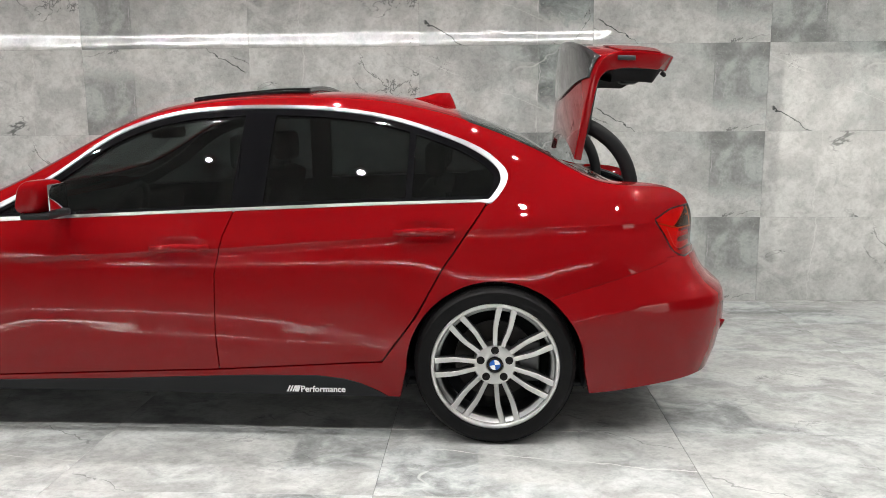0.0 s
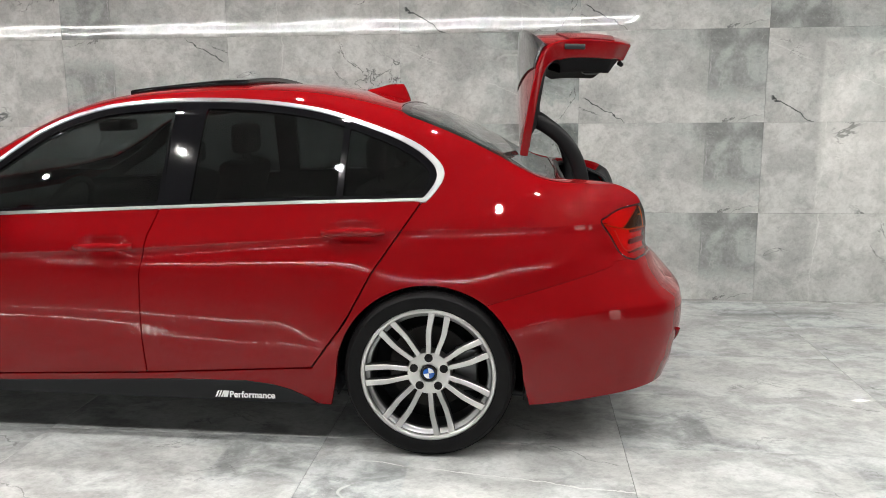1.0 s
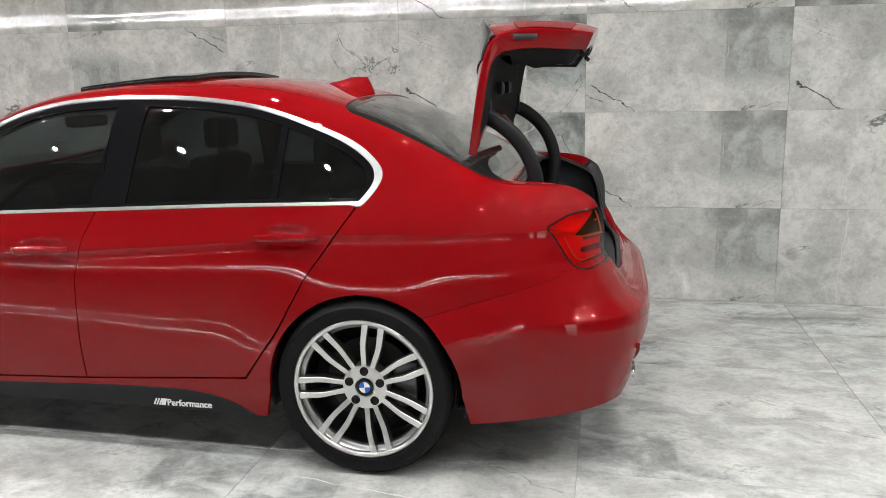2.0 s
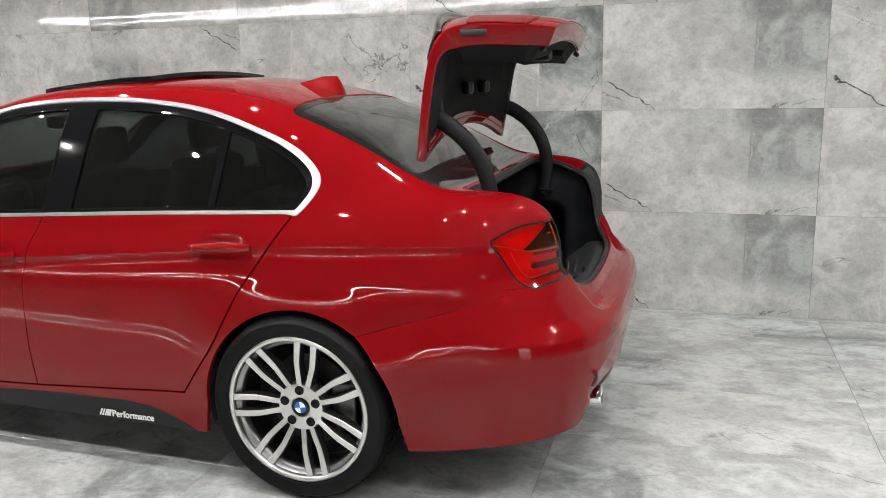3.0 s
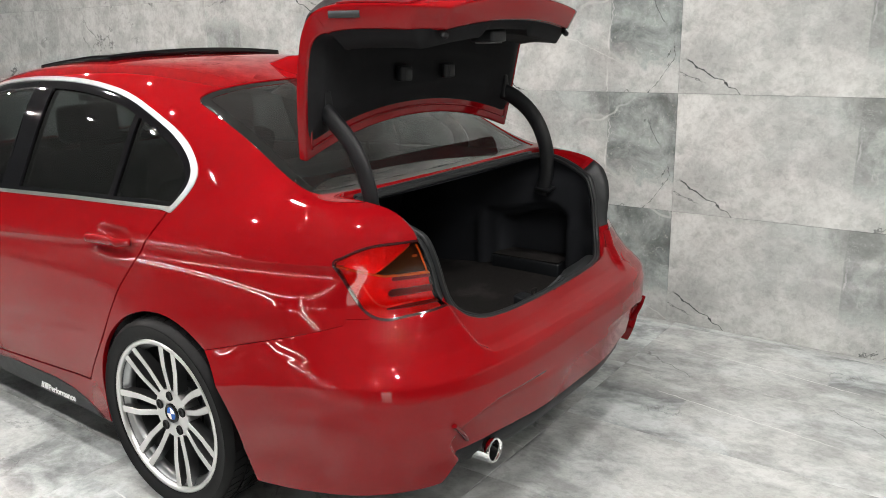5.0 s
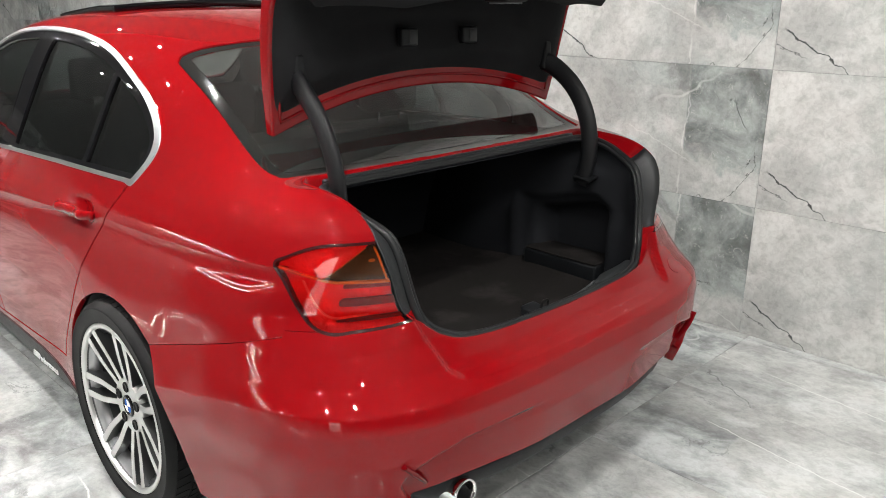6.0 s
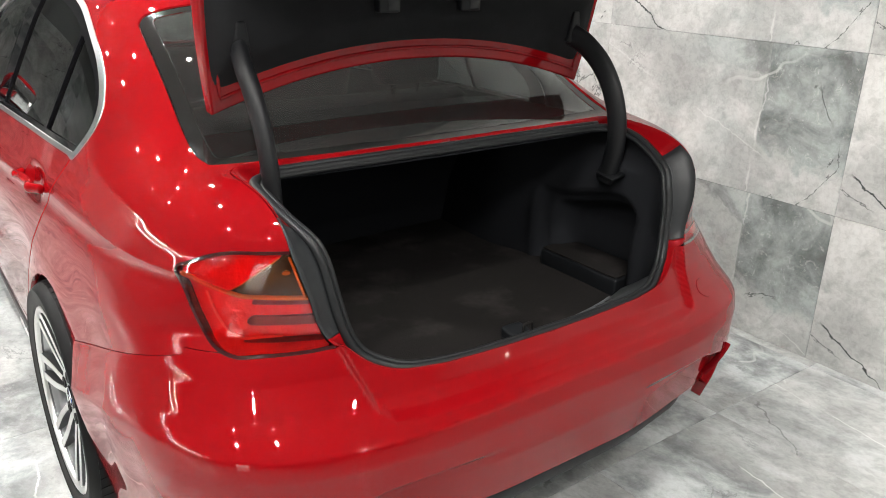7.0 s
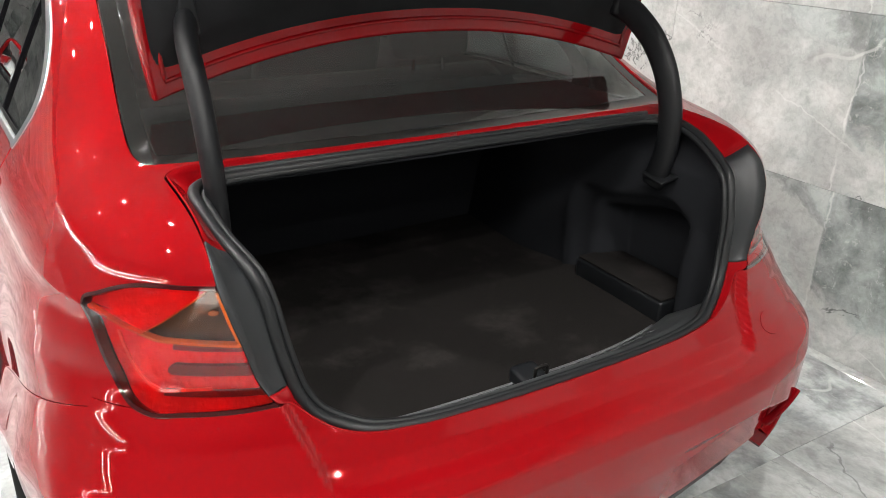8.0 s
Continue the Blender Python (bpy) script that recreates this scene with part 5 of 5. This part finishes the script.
    h = h + .006 * fade * smoothstep(.12, .16, ps) * smoothstep(.36, .32, ps) * smoothstep(.75, .7, qs2)
    h = h + .028 * fade * np.exp(-((ps - .45) / .075) ** 2)
    h = h - .022 * smoothstep(.80, .84, ps) * smoothstep(.35, .30, qs2) * fade
    top = base - n2 * h[..., None]
    v, f = closed_sheet(top, base)
    liner = pydata("lid_liner", v, f, LINER, lid, "black moulded felt liner inside the boot lid")
    sharp(liner, 55)
    # grey gaskets of the inner lights on the lid's sides, rubber stops at the tail
    for s in (1, -1):
        bm = bmesh.new()
        box(bm, -.045, .045, -.002, .002, -.010, .010, .0015, 1)
        gasket = part("lamp_gasket", bm, GREY_PLASTIC, lid, "grey light gasket")
        gasket.matrix_basis = pose(.548, s * .555, 1.560, 0, 0, s * -26)
        bm = bmesh.new()
        bmesh.ops.create_cone(bm, cap_ends=True, segments=16, radius1=.011, radius2=.009, depth=.026)
        bmesh.ops.bevel(bm, geom=bm.edges[:], offset=.003, segments=2, affect="EDGES")
        stop = part("rubber_stop", bm, RUBBER, lid)
        stop.matrix_basis = pose(.745, s * .36, 1.500, 0, 130, 0)
    # two grip pockets, a lock and trim clips on the liner
    for y in (-.122, .122):
        bm = bmesh.new()
        box(bm, .388, .412, y - .030, y + .030, 1.352, 1.402, .006, 2)
        pocket = part("grip_pocket", bm, BLACK_PLASTIC, liner)
        bm = bmesh.new()
        box(bm, .4115, .4155, y - .006, y + .026, 1.358, 1.396, .002, 1)
        part("pocket_insert", bm, GREY_PLASTIC, pocket)
    bm = bmesh.new()
    box(bm, .615, .70, -.045, .045, 1.475, 1.515, .008, 2)
    lock = part("lid_lock", bm, BLACK_PLASTIC, liner)
    for k in range(5):
        bm = bmesh.new()
        box(bm, .628, .690, -.034 + k * .015, -.027 + k * .015, 1.470, 1.4765, .0015, 1)
        part("latch_rib", bm, EDGE_WEAR, lock)
    for x, y, z in ((.60, -.22, 1.512), (.60, .24, 1.512), (.375, -.34, 1.33), (.375, .34, 1.33), (.66, .36, 1.508), (.66, -.36, 1.508)):
        bm = bmesh.new()
        bmesh.ops.create_uvsphere(bm, u_segments=12, v_segments=8, radius=.011)
        for vv in bm.verts:
            vv.co = Vector((vv.co.x * .6 + x, vv.co.y + y, vv.co.z * .8 + z))
        part("trim_clip", bm, BLACK_PLASTIC, liner)
    # goose-neck hinges
    for s in (1, -1):
        path = smooth_curve([(.395, s * .495, 1.278), (.418, s * .502, 1.270), (.456, s * .511, 1.247), (.508, s * .517, 1.203), (.552, s * .520, 1.142), (.580, s * .521, 1.07), (.590, s * .520, 1.0), (.584, s * .517, .93), (.566, s * .512, .87)], 8)
        v, f = tube(path, np.linspace(.0205, .0175, len(path)), 16, False, 1.6)
        hinge = pydata("lid_hinge", v, f, HINGE_COVER, lid, "black covered goose-neck lid hinge")
        bm = bmesh.new()
        box(bm, -.020, .020, -.024, .024, -.045, .045, .010, 3)
        for vv in bm.verts:
            k = 1 - .55 * (vv.co.z + .045) / .09
            vv.co.x, vv.co.y = vv.co.x * k, vv.co.y * k
        foot = part("hinge_foot", bm, HINGE_COVER, hinge)
        foot.matrix_basis = pose(.402, s * .496, 1.300, 0, 6, 0)
        bm = bmesh.new()
        box(bm, -.034, .034, -.027, .027, -.004, .004, .003, 2)
        plate = part("hinge_plate", bm, HINGE_COVER, car, "black hinge cover plate on the boot lining")
        plate.matrix_basis = pose(.585, s * .515, .895, s * 12, 8, 0)


def carbon_material():
    m = material("carbon_black", (0.012, 0.012, 0.013), 0.22, 0.0, Coat_Weight=1.0, Coat_Roughness=0.04)
    n, l, b = nodes_of(m)
    tc = n.new("ShaderNodeTexCoord")
    ch = n.new("ShaderNodeTexChecker")
    ch.inputs["Scale"].default_value = 260
    ch.inputs[1].default_value = (0.010, 0.010, 0.011, 1)
    ch.inputs[2].default_value = (0.045, 0.046, 0.048, 1)
    l.new(tc.outputs["Object"], ch.inputs["Vector"])
    l.new(ch.outputs[0], b.inputs["Base Color"])
    return m


CARBON = carbon_material()
build_boot()
build_lid()


# ---------------------------------------------------------------- underside, cabin, small parts of the car
def build_underside():
    bm = bmesh.new()
    box(bm, -3.3, .50, -.70, .70, .18, .21, .01, 1)
    part("underbody", bm, BLACK_PLASTIC, car, "black underbody tray")
    for cx in (0.0, -2.81):
        for s in (1, -1):
            ang = np.linspace(radians(-15), radians(195), 40)
            rows = []
            for r, y in ((.05, .56), (.30, .56), (.372, .575), (.376, .62), (.376, .84)):
                rows.append([(cx + r * math.cos(a), s * y, .320 + r * math.sin(a)) for a in ang])
            v, f = sheet(np.array(rows))
            solid(pydata("wheel_arch_liner", v, f, BLACK_PLASTIC, car, "black wheel arch liner"), .004, 0)
    # lower valance under the bumper
    g = []
    for y in np.linspace(-.600, .600, 64):
        xb = skin_near([1, 2], (abs(y), .33), lambda d: d[:, 6] > 20)[0]
        k = 1 - .75 * smoothstep(.46, .600, abs(y))
        g.append([(xb - dx - .02 * (1 - k), y, .325 + (z - .325) * k) for dx, z in ((.020, .352), (.016, .322), (.020, .296), (.050, .262), (.075, .244), (.10, .228), (.22, .222))])
    v, f = sheet(np.array(g))
    solid(pydata("valance", v, f, BLACK_PLASTIC, car, "black plastic lower rear valance"), .006, -1)
    # tail pipe
    prof = [(.030, .14), (.030, -.090), (.031, -.100), (.035, -.103), (.0385, -.099), (.0390, -.085), (.0375, -.02), (.037, .14)]
    v, f = lathe(prof, 40)
    m = pose(.868, -.446, .286, 0, 0, 90) @ pose(0, 0, 0, -4, 0, 0)
    v = [m @ Vector(c) for c in v]
    pipe = pydata("tail_pipe", v, f, PIPE_CHROME, car, "round chrome tail pipe")
    v, f = lathe([(.0, .02), (.031, .02)], 24)
    pydata("pipe_inside", [m @ Vector(c) for c in v], f, BLACK_PLASTIC, pipe)
    bm = bmesh.new()
    box(bm, .45, .80, -.58, -.25, .255, .36, .04, 3)
    part("silencer", bm, STEEL, car)
    # round cover of the towing eye
    centre = np.array([.923, .552, .643])
    disc = cut(SKIN, lambda d: np.linalg.norm(d[:, :3] - centre, axis=1) - .027)
    shell("tow_eye_cover", disc, RED, car, 1, 0.0022, 0.004, "round red towing eye cover")
    # side reflectors low on the bumper corners
    for s in (1, -1):
        ends = [skin_near([1, 2], q, lambda d: d[:, 6] > 20) for q in ((.648, .462), (.572, .386))]
        path = [(ends[0] * (1 - t) + ends[1] * t + np.array([.004 + .006 * math.sin(math.pi * t), 0, 0])) * (1, s, 1) for t in np.linspace(0, 1, 9)]
        v, f = tube(smooth_curve(path, 3), .0105, 12, False, .6)
        sharp(pydata("side_reflector", v, f, REFLECTOR_RED, car, "slim red rear reflector"), 60)


def build_cabin():
    hole = lambda d: np.min([poly_distance(d[:, 0], d[:, 2], DLO_OUT) + .02, rear_window_distance(d), windscreen_distance(d), sunroof_distance(d)], axis=0)
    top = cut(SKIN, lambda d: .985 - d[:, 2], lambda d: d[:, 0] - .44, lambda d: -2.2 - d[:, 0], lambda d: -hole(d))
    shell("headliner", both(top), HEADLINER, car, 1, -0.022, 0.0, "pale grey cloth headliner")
    low = cut(SKIN, lambda d: d[:, 2] - .955, lambda d: .25 - d[:, 2], lambda d: d[:, 0] - .10, lambda d: -2.25 - d[:, 0], lambda d: np.maximum(arch_distance(d[:, 0], d[:, 2], 0, .40), arch_distance(d[:, 0], d[:, 2], -2.81, .4)))
    for s in (1, -1):
        shell("door_trim", low, SEAT, car, s, -0.06, 0.0, "black inner door trim")
    bm = bmesh.new()
    box(bm, -2.25, -.05, -.76, .76, .24, .28)
    part("cabin_floor", bm, FELT, car)
    # parcel shelf with a raised edge under the back window
    g = []
    for x, z in smooth_curve([(-.14, .985), (-.11, 1.010), (.05, 1.020), (.30, 1.022), (.44, 1.030), (.462, 1.045)], 5):
        g.append([(x, y, z - .012 * (y / .6) ** 2) for y in np.linspace(-.62, .62, 24)])
    v, f = sheet(np.array(g))
    solid(pydata("parcel_shelf", v, f, FELT, car, "black felt parcel shelf under the back window"), .01, -1)
    # dashboard
    bm = bmesh.new()
    box(bm, -2.22, -1.86, -.74, .74, .62, .93, .06, 3)
    part("dashboard", bm, BLACK_PLASTIC, car)
    ang = [2 * math.pi * k / 40 for k in range(40)]
    path = [Matrix.Rotation(radians(25), 3, "Y") @ Vector((0, .18 * math.cos(a), .18 * math.sin(a))) + Vector((-1.72, -.37, .86)) for a in ang]
    v, f = tube(path, .015, 10, True)
    wheel_ob = pydata("steering_wheel", v, f, SEAT, car, "black leather steering wheel")
    v, f = tube([(-1.73, -.37, .86), (-1.80, -.37, .84), (-1.95, -.37, .80)], .035, 12)
    pydata("column", v, f, BLACK_PLASTIC, wheel_ob)

    def seat(name, x, y, wide, back_h, parent, rests):
        s = empty(name)
        s.parent = parent
        bm = bmesh.new()
        box(bm, x - .52, x, y - wide / 2, y + wide / 2, .40, .56, .05, 3)
        part("cushion", bm, SEAT, s)
        bm = bmesh.new()
        box(bm, x - .06, x + .07, y - wide / 2, y + wide / 2, .50, back_h, .05, 3)
        bmesh.ops.rotate(bm, verts=bm.verts, cent=(x, y, .5), matrix=Matrix.Rotation(radians(17), 3, "Y"))
        part("backrest", bm, SEAT, s)
        tip = x + math.sin(radians(17)) * (back_h - .5)
        zt = .5 + (back_h - .5) * math.cos(radians(17))
        for ry in rests:
            bm = bmesh.new()
            box(bm, tip - .045, tip + .045, ry - .125, ry + .125, zt + .035, zt + .195, .04, 3)
            part("headrest", bm, SEAT, s)
            for o in (-.05, .05):
                v, f = tube([(tip, ry + o, zt - .06), (tip, ry + o, zt + .07)], .006, 8)
                pydata("headrest_post", v, f, STEEL, s)
        return s

    seat("front_seat", -1.30, -.37, .50, 1.08, car, (-.37,))
    seat("front_seat", -1.30, .37, .50, 1.08, car, (.37,))
    seat("rear_seat", -.42, 0, 1.24, 1.04, car, (-.36, .36))
    bm = bmesh.new()
    box(bm, -1.70, -1.58, -.09, .09, 1.225, 1.285, .02, 2)
    part("inner_mirror", bm, BLACK_PLASTIC, car)


def build_small_parts():
    # door handles
    for s in (1, -1):
        for x0, x1, z in ((-.405, -.168, .868), (-1.395, -1.158, .806)):
            pts = []
            for t in np.linspace(0, 1, 15):
                x = x0 + (x1 - x0) * t
                zz = z + .004 * t
                w, n = skin_at(x, zz)
                out = .006 + .026 * float(smoothstep(0, .16, t) * smoothstep(1, .84, t))
                pts.append((x, s * (w + out), zz))
            rad = [.010 + .004 * math.sin(math.pi * min(1, t)) for t in np.linspace(0, 1, 15)]
            v, f = tube(smooth_curve(pts, 3), np.interp(np.linspace(0, 1, 43), np.linspace(0, 1, 15), rad), 12, False, 1.25)
            pydata("door_handle", v, f, RED, car, "red painted grab handle")
    # mirrors
    for s in (1, -1):
        m = empty("side_mirror")
        m.parent = car
        bm = bmesh.new()
        bmesh.ops.create_uvsphere(bm, u_segments=32, v_segments=20, radius=1)
        for v in bm.verts:
            x, y, z = v.co
            e = 0.55
            f = lambda a: math.copysign(abs(a) ** e, a)
            x, y, z = f(x), f(y), f(z)
            k = 1 - .22 * (z + 1) / 2
            v.co = (-1.755 + .050 * x * k + .012 * z - .022 * (y + 1), s * (.955 + .082 * y), 1.028 + .066 * z)
        part("mirror_housing", bm, RED, m, "red mirror housing")
        bm = bmesh.new()
        box(bm, -1.822, -1.706, min(s * .868, s * 1.03), max(s * .868, s * 1.03), .944, .968, .010, 2)
        part("mirror_foot", bm, BLACK_PLASTIC, m)
        bm = bmesh.new()
        box(bm, -1.80, -1.74, min(s * .80, s * .88), max(s * .80, s * .88), .936, .965, .010, 2)
        part("mirror_arm", bm, BLACK_PLASTIC, m)
        bm = bmesh.new()
        box(bm, -1.710, -1.703, min(s * .885, s * 1.02), max(s * .885, s * 1.02), .978, 1.078, .003, 1)
        part("mirror_glass", bm, MIRROR, m)
    # roof antenna fin
    rows = []
    for t in np.linspace(0, 1, 18):
        xf = -.400 + .085 * t ** 1.7
        xr = -.178 - .034 * t
        w = .042 * (1 - t ** 1.6) + .008
        r = []
        for k in range(28):
            a = 2 * math.pi * k / 28
            cx, cy = math.cos(a), math.sin(a)
            x = (xf + xr) / 2 + (xr - xf) / 2 * math.copysign(abs(cx) ** .8, cx)
            y = w * math.copysign(abs(cy) ** .8, cy) * (1 - .55 * max(0, -cx))
            roof = float(spline(ROWS[12], x)[1]) - .006
            r.append((x, y, roof + (1.436 - .012 * max(0, -cx) ** 2 - roof) * t ** .8))
        rows.append(r)
    g = np.array(rows)
    n, m = g.shape[:2]
    v = g.reshape(-1, 3)
    f = [(i * m + k, i * m + (k + 1) % m, (i + 1) * m + (k + 1) % m, (i + 1) * m + k) for i in range(n - 1) for k in range(m)] + [tuple((n - 1) * m + k for k in range(m))]
    pydata("roof_fin", v, f, RED, car, "red shark fin aerial on the roof")
    # tilted glass sunroof
    g = []
    xs, ys = np.linspace(-1.34, -.815, 24), np.linspace(-.43, .43, 28)
    for x in xs:
        t = (x + 1.34) / .525
        g.append([(x, y, 1.432 + .048 * t ** .8 - .008 * max(0, t - .75) * 4 - .020 * (y / .43) ** 2) for y in ys])
    top = np.array(g)
    v, f = closed_sheet(top, top - (0, 0, .024))
    bm = bmesh.new()
    vs = [bm.verts.new(c) for c in v]
    for t in f:
        bm.faces.new([vs[k] for k in t])
    bm.normal_update()
    es = [e for e in bm.edges if len(e.link_faces) == 2 and e.calc_face_angle(0) > 1.0]
    bmesh.ops.bevel(bm, geom=es, offset=.006, segments=2, profile=.6, affect="EDGES")
    sharp(part("sunroof", bm, BLACK_GLOSS, car, "black glass sunroof panel tilted open"), 50)
    # lettering on the skirt blade
    w, n = skin_at(-.74, .214)
    cu = bpy.data.curves.new("lettering", "FONT")
    cu.body = "Performance"
    cu.size = .036
    cu.extrude = .0006
    cu.offset = .0009
    ob = new("lettering", cu)
    ob.data.materials.append(WHITE)
    ob.parent = car
    ob.matrix_basis = pose(-.803, -w - .0085, .203, 90, 0, 0)
    tagged(ob, "white lettering on the black side skirt")
    for k in range(3):
        x = -.862 + k * .0115
        v = [(x, 0, 0), (x + .007, 0, 0), (x + .019, 0, .026), (x + .012, 0, .026)]
        ob = pydata("stripe_mark", v, [(0, 1, 2, 3)], WHITE, car, smooth=False)
        ob.location = (0, -w - .0085, .203)
        solid(ob, .001)
    v = [(-.829, 0, 0), (-.811, 0, 0), (-.803, 0, .026), (-.822, 0, .026)]
    ob = pydata("stripe_mark", v, [(0, 1, 2, 3)], WHITE, car, smooth=False)
    ob.location = (0, -w - .0085, .203)
    solid(ob, .001)


REFLECTOR_RED = material("red_reflector_lens", (0.13, 0.002, 0.004), 0.3, 0.0, Coat_Weight=1.0, Coat_Roughness=0.02, Coat_IOR=1.38, Specular_IOR_Level=0.0)
MIRROR = material("mirror_glass", (0.9, 0.9, 0.9), 0.02, 1.0)
build_underside()
build_cabin()
build_small_parts()


ceiling_lights()
led_strips()
lay_tiles()
